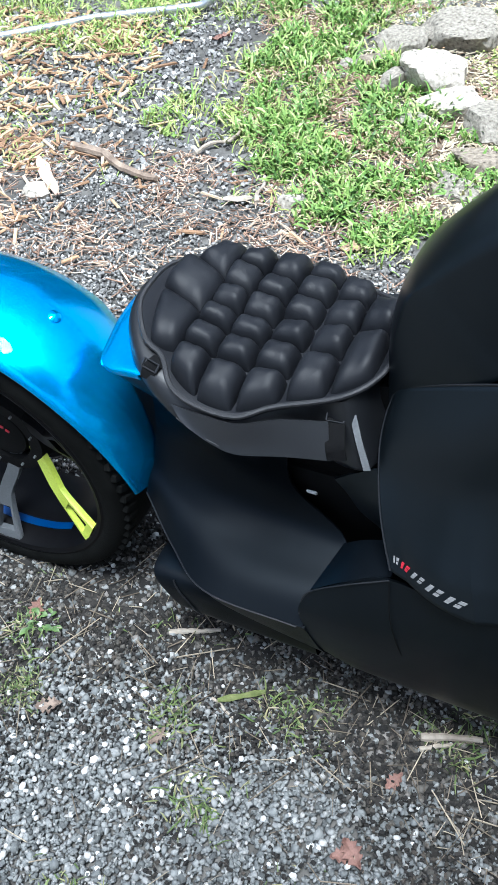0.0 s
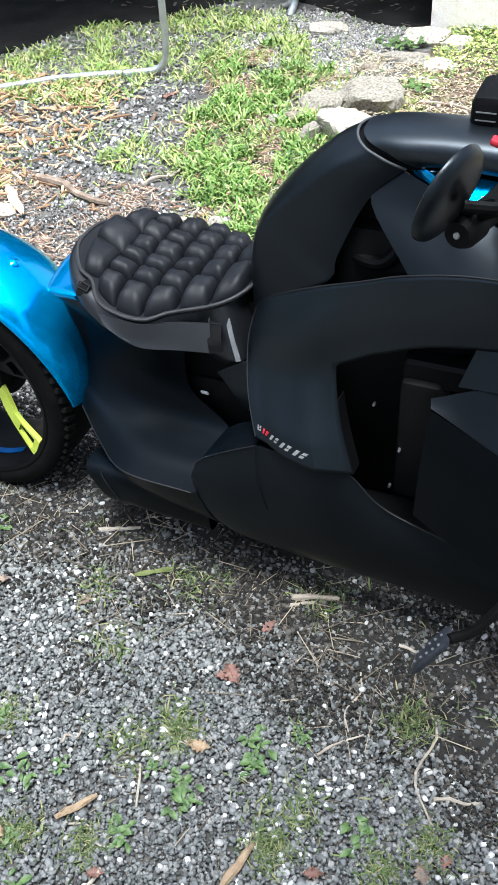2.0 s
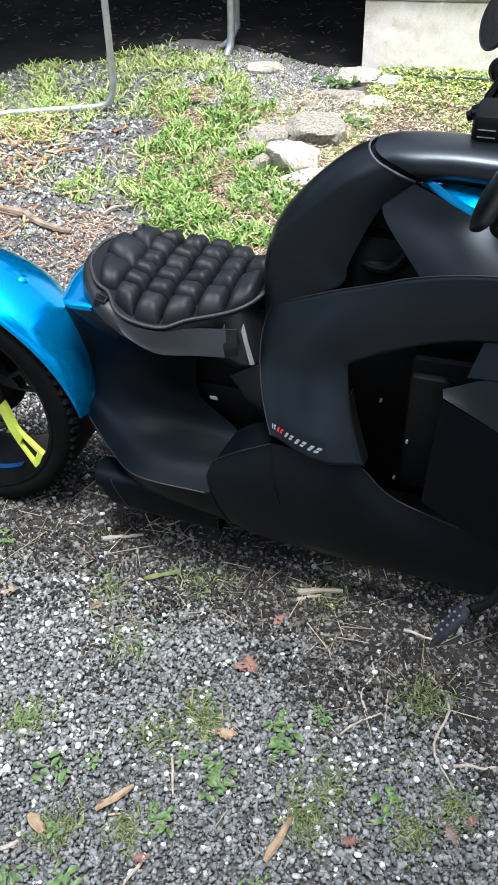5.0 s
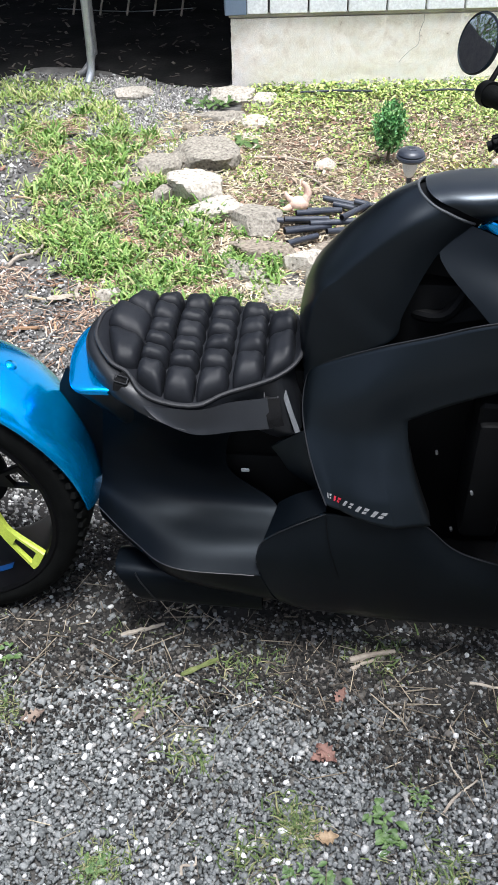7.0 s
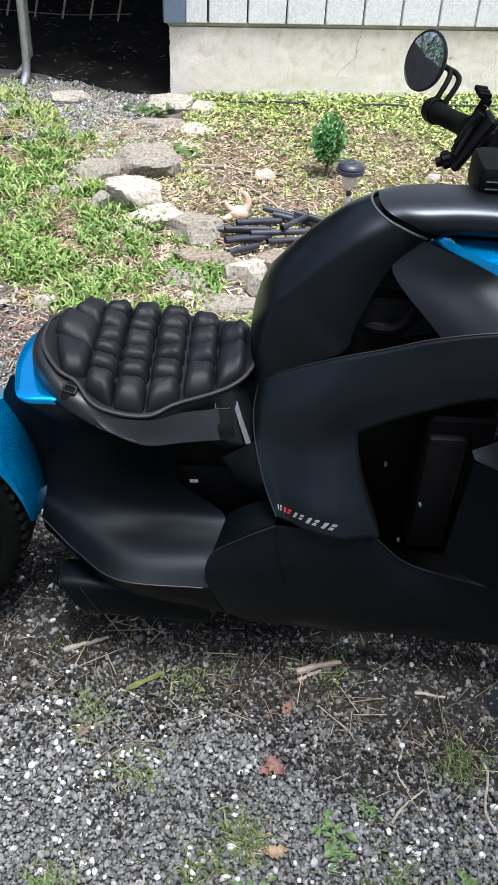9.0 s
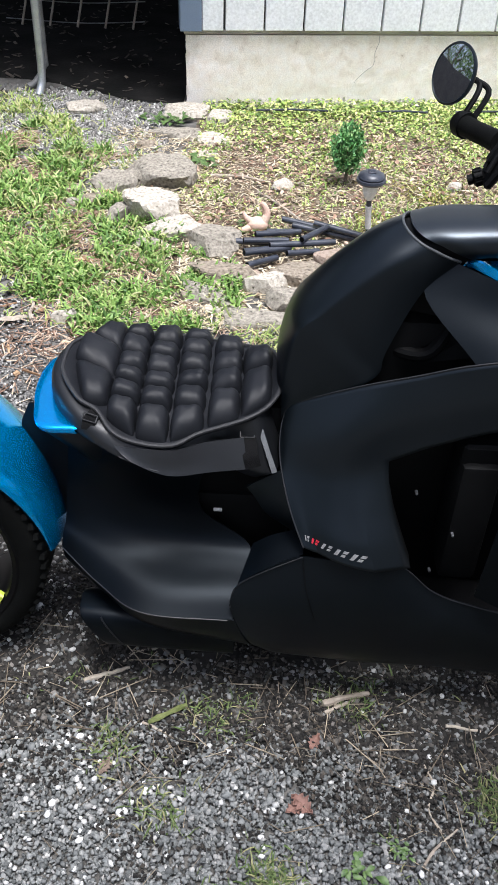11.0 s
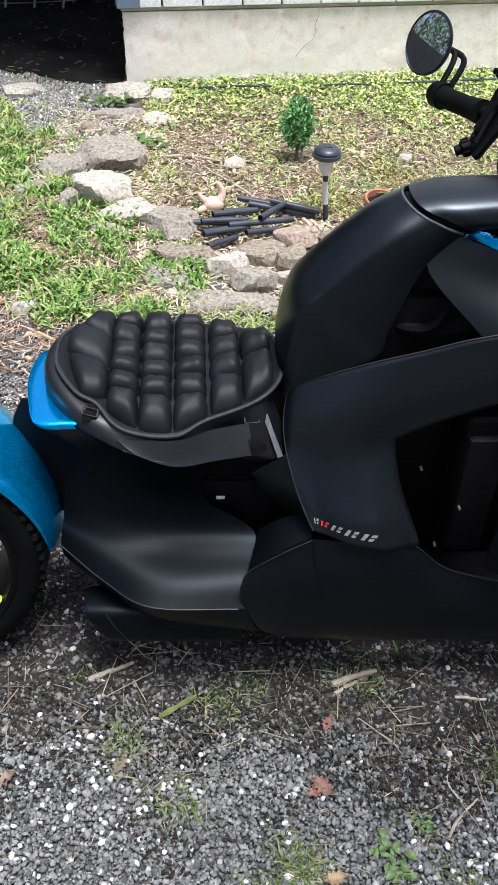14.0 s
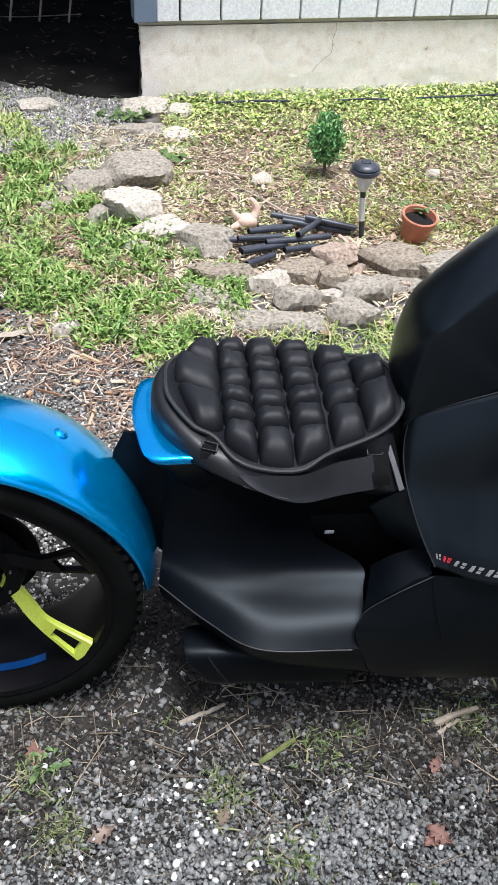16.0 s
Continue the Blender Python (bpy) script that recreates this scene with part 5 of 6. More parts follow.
rows = [[(*inset(p, d), pad_top(*inset(p, d)) + h) for p in pad] for d, h in ((0.0, -0.006), (-0.004, -0.002), (0.0, 0.002), (0.03, 0.002), (0.07, -0.002), (0.3, -0.003), (0.6, -0.003), (0.96, -0.003))]
part("pad", Geo().grid(rows, True), M_CUSH, cushion)
part("piping", Geo().tube([(*p, pad_top(*p) + 0.002) for p in [*pad, pad[0]]], 0.0038, 8), M_PIPING, cushion, "raised piping round the cushion's edge")


def cell(corners, height, seed):
    """A puffed cell over a four-sided patch of the pad, with flattish top and pulled seams."""
    a, b, c, d = [np.array(q, float) for q in corners]
    n, rows = 17, []
    cr = random.Random(seed)
    lean_u, lean_v = cr.uniform(-0.16, 0.16), cr.uniform(-0.16, 0.16)
    steps = np.sin(np.linspace(-1, 1, n) * math.pi / 2)
    for v in steps:
        row = []
        for u in steps:
            k = 1 - 0.10 * (u * u) * (v * v)  # round the plan's corners
            uu, vv = (u * k + 1) / 2, (v * k + 1) / 2
            p = (a * (1 - uu) + b * uu) * (1 - vv) + (d * (1 - uu) + c * uu) * vv
            z = pad_top(*p) - 0.004
            puff = (max(0, 1 - abs(u) ** 4.0) * max(0, 1 - abs(v) ** 3.6)) ** 0.52 * (1 - 0.12 * (u * u + v * v) / 2)
            pull = 0.0022 * math.cos(math.atan2(v, u) * 4) * (u * u + v * v) / 2 * (1 - u * u) * (1 - v * v) * 4
            fold = 0.0016 * noise.noise((p[0] * 55 + seed, p[1] * 55, 0)) + 0.0010 * noise.noise((p[0] * 150, p[1] * 150, seed))
            row.append((p[0], p[1], z + (height * (1 + lean_u * u + lean_v * v) + fold - pull) * puff))
        rows.append(row)
    return np.array(rows)


COLS = [  # rear edge, front edge, borders across the seat from the far side, slant of the near and far ends
    (0.4450, 0.4945, (0.207, 0.150, 0.094, 0.050, 0.011, -0.037, -0.108), -0.026, 0.024),
    (0.4960, 0.5495, (0.214, 0.146, 0.095, 0.047, 0.003, -0.044, -0.114), -0.003, 0.002),
    (0.5530, 0.6075, (0.212, 0.159, 0.109, 0.061, 0.011, -0.044, -0.112), 0.022, -0.020),
    (0.6135, 0.6665, (0.176, 0.112, 0.058, 0.003, -0.082), 0.013, -0.018),
    (0.6680, 0.7200, (0.138, 0.055, -0.064), 0.028, -0.022)]
k = 0
for x0, x1, ys_, near, far in COLS:
    for y1, y0 in zip(ys_[:-1], ys_[1:]):
        sk = near if y0 == ys_[-1] else 0.0
        sf = far if y1 == ys_[0] else 0.0
        q, e = -0.0003, 0.0014  # gaps across and along the column
        cs = [(x0 + q, y0 + e - min(sk, 0)), (x1 - q, y0 + e + max(sk, 0)), (x1 - q, y1 - e + min(sf, 0)), (x0 + q, y1 - e - max(sf, 0))]
        big = min(1.0, ((y1 - y0) / 0.06))
        part("air_cell", Geo().shell(cell(cs, 0.026 + 0.008 * big, k), -0.0006), M_CUSH, cushion, smooth=60)
        k += 1
for cs in ([(0.384, 0.136), (0.4470, 0.108), (0.4480, 0.200), (0.414, 0.192)], [(0.368, 0.054), (0.4450, 0.030), (0.4470, 0.114), (0.376, 0.136)],
           [(0.402, -0.054), (0.4450, -0.050), (0.4450, 0.034), (0.370, 0.056)]):
    part("air_cell", Geo().shell(cell(cs, 0.029, k), -0.0006), M_CUSH, cushion, smooth=60)
    k += 1


def strap(pts, width, name="strap"):
    """A flat webbing strap along a line."""
    mid = spline(pts, 16)
    t = np.gradient(mid, axis=0)
    side = np.cross(t, np.array((0, -0.75, 0.65)))
    side /= np.linalg.norm(side, axis=1, keepdims=True)
    return Geo().shell(np.array([mid - side * width / 2, mid, mid + side * width / 2]), 0.0016)


def buckle(at, parent, turn):
    m = Matrix.Translation(at) @ Matrix.Rotation(radians(42), 4, "X") @ Matrix.Rotation(turn, 4, "Z")
    g = Geo()
    for dy in (-0.006, 0.006):
        g.box((0.025, 0.0022, 0.0025), m @ Matrix.Translation((0, dy, 0.002)), 0.0008)
    for dx in (-0.012, 0.012):
        g.box((0.003, 0.013, 0.003), m @ Matrix.Translation((dx, 0, 0.002)), 0.0008)
    part("buckle", g, M_SEAT, parent, "black plastic strap buckle")


st = part("strap", strap([(0.680, -0.050, 0.626), (0.683, -0.073, 0.610), (0.689, -0.094, 0.590), (0.694, -0.101, 0.570)], 0.027), M_STRAP, cushion, "black webbing strap")
buckle((0.682, -0.068, 0.615), st, 0.05)
st = part("strap", strap([(0.432, -0.058, 0.644), (0.423, -0.079, 0.646), (0.418, -0.089, 0.640), (0.417, -0.094, 0.630)], 0.022), M_STRAP, cushion, "black webbing strap")
buckle((0.420, -0.084, 0.647), st, -0.25)


# ---- grass, litter and plants ----
M_STICKS = mat("thin_needles", (0, 0, 0), scale=20, rough=0.9, island=True, stops=[(0.0, (0.09, 0.07, 0.05)), (0.6, (0.22, 0.18, 0.13)), (1.0, (0.45, 0.38, 0.28))])
# Litter for under the carport, its colours lowered to stand for shade.
M_DULL = mat("shade_dark_litter", (0, 0, 0), scale=20, rough=0.95, island=True, stops=[(0.0, (0.03, 0.025, 0.02)), (0.7, (0.07, 0.06, 0.05)), (1.0, (0.16, 0.14, 0.11))])
# Crumbs of real soil, darkened further for the shade along the motorcycle.
M_CRUMB = mat("shaded_soil_crumb", (0, 0, 0), scale=20, rough=0.95, island=True, stops=[(0.0, (0.010, 0.009, 0.008)), (0.7, (0.030, 0.026, 0.022)), (1.0, (0.08, 0.066, 0.052))])
M_STALK = mat("grass_stalk", (0.12, 0.15, 0.04), (0.22, 0.24, 0.09), 60, 0.7)
M_NEEDLE = mat("red_needles", (0, 0, 0), scale=20, rough=0.85, island=True, stops=[(0.0, (0.13, 0.075, 0.05)), (0.5, (0.33, 0.21, 0.145)), (1.0, (0.60, 0.49, 0.37))])
M_MOSS = mat("moss", (0, 0, 0), scale=20, rough=0.9, island=True, stops=[(0.0, (0.09, 0.09, 0.02)), (0.5, (0.24, 0.22, 0.05)), (1.0, (0.42, 0.38, 0.12))])
M_BRANCH = mat("weathered_branch", (0.17, 0.125, 0.095), (0.34, 0.265, 0.20), 25, 0.95, bump=1.0, bscale=120)
M_SPROUT = mat("thin_sprouts", (0, 0, 0), scale=20, rough=0.7, island=True, stops=[(0.0, (0.06, 0.10, 0.025)), (0.6, (0.14, 0.19, 0.06)), (1.0, (0.32, 0.29, 0.15))])

def inside(x, y, poly):
    hit = False
    for (x0, y0), (x1, y1) in zip(poly, poly[1:] + poly[:1]):
        if (y0 > y) != (y1 > y) and x < (x1 - x0) * (y - y0) / (y1 - y0) + x0:
            hit = not hit
    return hit


LAWN = [(-0.65, 2.65), (-0.42, 2.1), (-0.33, 1.7), (-0.12, 1.45), (0.10, 1.17), (0.30, 1.12), (0.44, 1.16), (0.46, 1.36), (0.34, 1.66), (0.10, 1.93), (-0.10, 2.15), (-0.06, 2.5), (0.10, 2.60), (-0.2, 2.66), (-0.45, 2.9)]
BED = [(0.32, 1.95), (0.60, 1.80), (1.0, 1.75), (1.35, 1.62), (2.6, 1.5), (3.6, 2.0), (3.6, 3.6), (0.45, 3.25), (0.3, 2.6)]
BLADE_V = [(0, -0.5, 0), (0, 0.5, 0), (0.32, -0.5, 0.55), (0.32, 0.5, 0.55), (0.68, -0.36, 0.85), (0.68, 0.36, 0.85), (1, 0, 0.75)]
BLADE_F = [(0, 1, 3), (0, 3, 2), (2, 3, 5), (2, 5, 4), (4, 5, 6)]
LEAF_V = [(0, 0, 0), (0.3, -0.32, 0.10), (0.3, 0.32, 0.10), (0.7, -0.34, 0.12), (0.7, 0.34, 0.12), (1, 0, 0.02), (0.5, 0, 0.04)]
LEAF_F = [(0, 1, 6), (0, 6, 2), (1, 3, 6), (6, 4, 2), (3, 5, 6), (6, 5, 4)]
CHIP_V = [(-0.5, -0.5, 0), (0.5, -0.4, 0), (0.5, 0.5, 0), (-0.5, 0.4, 0), (-0.42, -0.4, 1), (0.45, -0.3, 1), (0.4, 0.4, 1), (-0.45, 0.3, 1)]
CHIP_F = [(3, 2, 1, 0), (4, 5, 6, 7), (0, 1, 5, 4), (1, 2, 6, 5), (2, 3, 7, 6), (3, 0, 4, 7)]


def strew(name, label, category, n, box, keep, v, f, material, length, width, height, tilt=0.25, z=0.0, zvar=0.004):
    xy = scatter(n, *box, keep)
    ln = rng.uniform(*length, n)
    sc = np.column_stack([ln, rng.uniform(*width, n), rng.uniform(*height, n)])
    me = cloud(name, v, f, np.column_stack([xy, z + rng.uniform(0, zvar, n)]), turns(n, tilt), sc, material)
    return tagged(new(name, me), label, category, kind="stuff")


strew("grass", "lush green stilt grass beside the garden rocks", "grass", 7800, (-0.7, 0.5, 1.1, 3.0),
      lambda x, y: max(0, min(1, (0.45 if y < 2.2 else 0.15) + 1.9 * patchy(x, y, 0.11, 4))) * inside(x + 0.12 * patchy(x, y, 0.1, 14), y + 0.12 * patchy(x, y, 0.1, 15), LAWN), BLADE_V, BLADE_F, M_GRASS, (0.026, 0.072), (0.005, 0.011), (0.014, 0.048), 0.65)
strew("grass", "green grass growing up between the garden rocks", "grass", 1500, (0.0, 0.62, 1.25, 2.2),
      lambda x, y: max(0, 0.15 + 2.0 * patchy(x, y, 0.12, 81)) * (abs(y - 1.98 + 1.15 * (x - 0.12)) < 0.16), BLADE_V, BLADE_F, M_GRASS, (0.026, 0.072), (0.005, 0.011), (0.016, 0.055), 0.65)
strew("leaf_litter", "brown dead stalks lying among the grass", "litter", 2600, (-0.7, 0.5, 1.1, 3.0),
      lambda x, y: max(0, 0.4 + 1.2 * patchy(x, y, 0.14, 19)) * inside(x, y, LAWN), CHIP_V, CHIP_F, M_NEEDLE, (0.015, 0.060), (0.0015, 0.005), (0.001, 0.003), 0.4, 0.006, 0.018)
strew("straw_mulch", "dry stalks and leaves around the rock edging", "mulch", 2600, (-0.05, 0.65, 1.2, 2.95),
      lambda x, y: 1.0 * (x > 0.10 or y > 2.0) * (x < 0.62 - 0.15 * (y - 1.2)), CHIP_V, CHIP_F, M_STRAW, (0.012, 0.055), (0.0015, 0.006), (0.001, 0.003), 0.35, 0.003, 0.012)
strew("grass", "yellow-green grass spreading before the carport", "grass", 5200, (-1.9, 0.2, 1.5, 3.5),
      lambda x, y: max(0, min(1, 0.25 + 1.7 * patchy(x, y, 0.16, 24))) * (inside(x, y, [(-0.80, 2.45), (-0.40, 2.30), (-0.05, 2.65), (-0.35, 3.15), (-0.62, 3.40), (-1.0, 3.05)])
                                                                       or inside(x, y, [(-0.62, 1.55), (-0.15, 1.35), (0.0, 1.9), (-0.25, 2.3), (-0.50, 2.1)]) or (x < -0.8 and y > 2.0)) * (not under_canopy(x, y)),
      BLADE_V, BLADE_F, M_DRYGRASS, (0.025, 0.065), (0.004, 0.008), (0.012, 0.038), 0.6)
strew("grass", "thin yellowed grass over gravel", "grass", 5200, (-2.2, 0.3, 1.2, 3.4),
      lambda x, y: max(0, 0.25 + 0.9 * patchy(x, y, 0.35, 5) + 0.3 * (y > 2.2) + 0.25 * (x > -0.6)) * (x < 0.2) * (not under_canopy(x, y)) * (0.25 if x > -0.45 and y > 2.6 else 1.0), BLADE_V, BLADE_F, M_DRYGRASS, (0.02, 0.055), (0.003, 0.007), (0.01, 0.03), 0.5)
strew("grass", "grass tufts at the foot of the rock edging", "grass", 1500, (0.3, 1.5, 1.02, 1.32),
      lambda x, y: max(0, 0.4 + patchy(x, y, 0.12, 6)), BLADE_V, BLADE_F, M_DRYGRASS, (0.02, 0.06), (0.003, 0.006), (0.01, 0.035), 0.5)
strew("grass", "short weeds growing along the garden bed", "grass", 7000, (0.3, 3.4, 1.7, 3.4),
      lambda x, y: max(0, 0.2 + patchy(x, y, 0.22, 7) + 0.25 * (y - 2.4)) * inside(x, y, BED), BLADE_V, BLADE_F, M_DRYGRASS, (0.02, 0.05), (0.004, 0.008), (0.01, 0.03), 0.6)
strew("ground_cover", "bright green ground cover below the house wall", "plants", 16000, (0.35, 3.6, 2.2, 3.75),
      lambda x, y: max(0, min(1, 1.35 * (y - 2.72 - 0.10 * (x - 0.5)) + 0.55 * patchy(x, y, 0.2, 8) + (0.25 if x > 1.5 else 0))) * (y < 3.31 + 0.14 * (x - 0.27)), LEAF_V, LEAF_F, M_COVER, (0.012, 0.028), (0.010, 0.022), (0.02, 0.04), 0.6, 0.0, 0.03)
strew("straw_mulch", "pale straw and dry leaf mulch on the garden bed", "mulch", 14500, (0.3, 3.2, 1.6, 3.3),
      lambda x, y: inside(x, y, BED) * (0.9 if y < 2.8 else 0.35), CHIP_V, CHIP_F, M_STRAW, (0.010, 0.05), (0.001, 0.005), (0.001, 0.003), 0.35, 0.002, 0.012)
strew("ground_cover", "sparse yellow-green leaves over the garden bed", "plants", 11000, (0.3, 3.4, 1.65, 3.3),
      lambda x, y: max(0, 0.30 + 0.15 * (y > 2.6) + 1.1 * patchy(x, y, 0.18, 21)) * inside(x, y, BED), LEAF_V, LEAF_F, M_COVER, (0.008, 0.021), (0.006, 0.014), (0.01, 0.03), 0.7, 0.004, 0.018)
strew("leaf_litter", "brown and pinkish dead leaves over the garden bed", "litter", 2200, (0.35, 2.6, 1.6, 2.95),
      lambda x, y: max(0, 0.5 + 1.1 * patchy(x, y, 0.25, 91)) * inside(x, y, BED), LEAF_V, LEAF_F, M_NEEDLE, (0.014, 0.040), (0.010, 0.024), (0.02, 0.05), 0.5, 0.008, 0.016)
strew("straw_mulch", "dry litter between the garden rocks", "mulch", 2500, (0.4, 1.5, 1.25, 1.9),
      lambda x, y: 1.0, CHIP_V, CHIP_F, M_STRAW, (0.012, 0.05), (0.002, 0.009), (0.001, 0.003), 0.3, 0.002, 0.01)
strew("wood_chips", "scattered orange-brown wood chips and bark", "wood chips", 1600, (-2.0, 0.3, 0.75, 2.3),
      lambda x, y: max(0.04, min(1, 0.34 - 1.6 * (x + 0.75) + 0.5 * patchy(x, y, 0.3, 9))), CHIP_V, CHIP_F, M_CHIP, (0.018, 0.095), (0.005, 0.017), (0.002, 0.007), 0.3, 0.006, 0.014)
strew("leaf_litter", "fine straw and needles over the gravel", "litter", 800, (-0.2, 1.6, -0.95, 0.3),
      lambda x, y: 0.25 + max(0, patchy(x, y, 0.25, 11)) + (0.5 if -0.35 < y < 0.0 else 0), CHIP_V, CHIP_F, M_STICKS, (0.012, 0.06), (0.0008, 0.0018), (0.001, 0.002), 0.25, 0.007, 0.008)
strew("leaf_litter", "reddish-brown needles and twigs behind the seat", "litter", 3800, (-1.3, 0.75, 0.62, 1.42),
      lambda x, y: max(0, 0.45 + 0.8 * patchy(x, y, 0.2, 61) - 0.35 * (x > 0.3)), CHIP_V, CHIP_F, M_NEEDLE, (0.012, 0.060), (0.0015, 0.005), (0.001, 0.003), 0.35, 0.005, 0.010)
strew("twigs", "thin dry twigs and stalks along the edge of the gravel", "twigs", 150, (-0.1, 1.5, -0.45, 0.0),
      lambda x, y: 0.4 + max(0, patchy(x, y, 0.2, 13)), CHIP_V, CHIP_F, M_STICKS, (0.035, 0.110), (0.0010, 0.0024), (0.001, 0.002), 0.12, 0.010, 0.008)
strew("moss", "olive-yellow moss on the bed beside the flower pot", "moss", 3500, (1.05, 1.75, 1.86, 2.45),
      lambda x, y: max(0, 0.1 + 1.4 * patchy(x, y, 0.2, 62) + 0.6 * (y < 2.05)), LEAF_V, LEAF_F, M_MOSS, (0.006, 0.014), (0.005, 0.010), (0.01, 0.02), 0.8, 0.004, 0.016)
strew("shaded_soil_crumbs", "brown soil crumbs and litter in the gravel, darkened with the motorcycle's shade", "soil", 13000, (-0.2, 1.6, -0.55, 0.2),
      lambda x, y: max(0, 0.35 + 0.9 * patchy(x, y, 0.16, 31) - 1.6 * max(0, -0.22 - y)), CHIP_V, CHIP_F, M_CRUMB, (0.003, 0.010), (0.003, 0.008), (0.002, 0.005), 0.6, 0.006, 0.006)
PATCHES = [(0.764, -0.545), (1.013, -0.686), (0.702, -0.795), (1.255, -0.588), (1.191, -0.651), (0.42, -0.644), (0.16, -0.353), (1.158, -0.38), (0.584, -0.823)]
strew("moss", "olive moss and fine dry sprouts in patches on the gravel", "moss", 2400, (0.0, 1.6, -0.95, -0.25),
      lambda x, y: sum(math.exp(-((x - p) ** 2 + (y - q) ** 2) / 0.0009) for p, q in PATCHES), BLADE_V, BLADE_F, M_SPROUT, (0.008, 0.022), (0.0012, 0.003), (0.004, 0.012), 0.6, 0.005, 0.005)
TUFTS = [(1.027, -0.612), (0.747, -0.536), (0.553, -0.42), (0.443, -0.296), (1.18, -0.36), (0.93, -0.17), (0.63, -0.22), (0.10, -0.25), (0.68, -0.60)]
strew("grass", "thin grass sprouting through the gravel", "grass", 1500, (0.0, 1.6, -0.95, 0.1),
      lambda x, y: max(0, patchy(x, y, 0.10, 12) - 0.34) + 0.9 * sum(math.exp(-((x - p) ** 2 + (y - q) ** 2) / 0.0016) for p, q in TUFTS), BLADE_V, BLADE_F, M_SPROUT, (0.012, 0.035), (0.0015, 0.004), (0.008, 0.02), 0.6, 0.004, 0.004)
strew("forest_debris", "faint twigs and dead leaves, darkened with the carport's shade", "litter", 1500, (-4, 0.2, 3.3, 6.5), lambda x, y: 0.6,
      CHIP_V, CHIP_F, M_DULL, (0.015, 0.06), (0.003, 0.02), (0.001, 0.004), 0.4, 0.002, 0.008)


def stick_geo(a, b, r, bend, seed):
    sr = random.Random(seed)
    a, b = np.array((*a, r + 0.008)), np.array((*b, r + 0.008))
    d = b - a
    side = np.array((-d[1], d[0], 0))
    pts = [a, a + d * 0.33 + side * bend * sr.uniform(0.3, 1), a + d * 0.66 - side * bend * sr.uniform(-0.6, 1), b]
    line = spline(pts, 12)
    line[:, 2] += np.array([sr.uniform(-0.3, 0.3) * r for _ in line])
    rad = np.linspace(r, r * 0.7, 12) * np.array([sr.uniform(0.85, 1.15) for _ in line])
    return Geo().tube(line - np.array((*a[:2], 0)), rad, 7)


STICKS = [  # ends, radius, bend
    ((-0.76, 1.345), (-0.39, 1.235), 0.015, 0.05), ((-0.344, 1.41), (-0.258, 1.592), 0.007, 0.15), ((-0.044, 1.212), (-0.076, 1.344), 0.007, 0.05),
    ((0.367, -0.152), (0.456, -0.114), 0.0055, 0.03), ((0.856, -0.180), (0.952, -0.149), 0.007, 0.02), ((0.498, -0.242), (0.55, -0.261), 0.003, 0.05),
    ((1.166, -0.307), (1.252, -0.55), 0.003, 0.12), ((1.025, -0.498), (1.093, -0.429), 0.003, 0.1), ((1.047, -0.303), (1.067, -0.438), 0.0025, 0.12),
    ((0.727, -0.631), (0.759, -0.706), 0.003, 0.03), ((1.10, -0.216), (1.168, -0.225), 0.0035, 0.03), ((0.466, -0.92), (0.528, -0.866), 0.006, 0.1),
    ((0.568, -0.645), (0.589, -0.611), 0.003, 0.4), ((0.44, -0.10), (0.53, -0.03), 0.0025, 0.15), ((0.86, -0.20), (0.93, -0.16), 0.004, 0.02),
    ((0.655, 2.28), (0.89, 1.935), 0.0055, 0.02), ((1.00, 1.85), (1.03, 1.78), 0.007, 0.05), ((1.03, 1.83), (1.06, 1.76), 0.007, 0.05), ((0.45, 2.42), (0.85, 2.38), 0.006, 0.1),
    ((0.66, -0.775), (0.761, -0.779), 0.0022, 0.15), ((0.751, -0.822), (0.735, -0.89), 0.0035, 0.05), ((1.243, -0.504), (1.32, -0.482), 0.004, 0.08)]
for i, (a, b, r, bend) in enumerate(STICKS):
    m = M_BRANCH if i == 0 else (M_CLAY if i in (16, 17) else M_STICK)
    solo("stick", stick_geo(a, b, r, bend, i), m, ("thick weathered branch lying on wood chips" if i == 0 else "reddish dry stalk among the garden rocks" if i in (16, 17) else "dry grey-brown stick lying on the ground"), "stick", (*a, 0), group="sticks")


def slab(pts, th, seed):
    """A thin uneven piece of bark or a dry leaf, from its middle line and half-widths."""
    sr = random.Random(seed)
    rows = []
    for x, y, w in pts:
        rows.append([(x, y + w * k, 0.010 + th * (1 - k * k) + sr.uniform(0, 0.004)) for k in (-1, -0.5, 0, 0.5, 1)])
    return Geo().shell(np.array(rows), 0.0022)


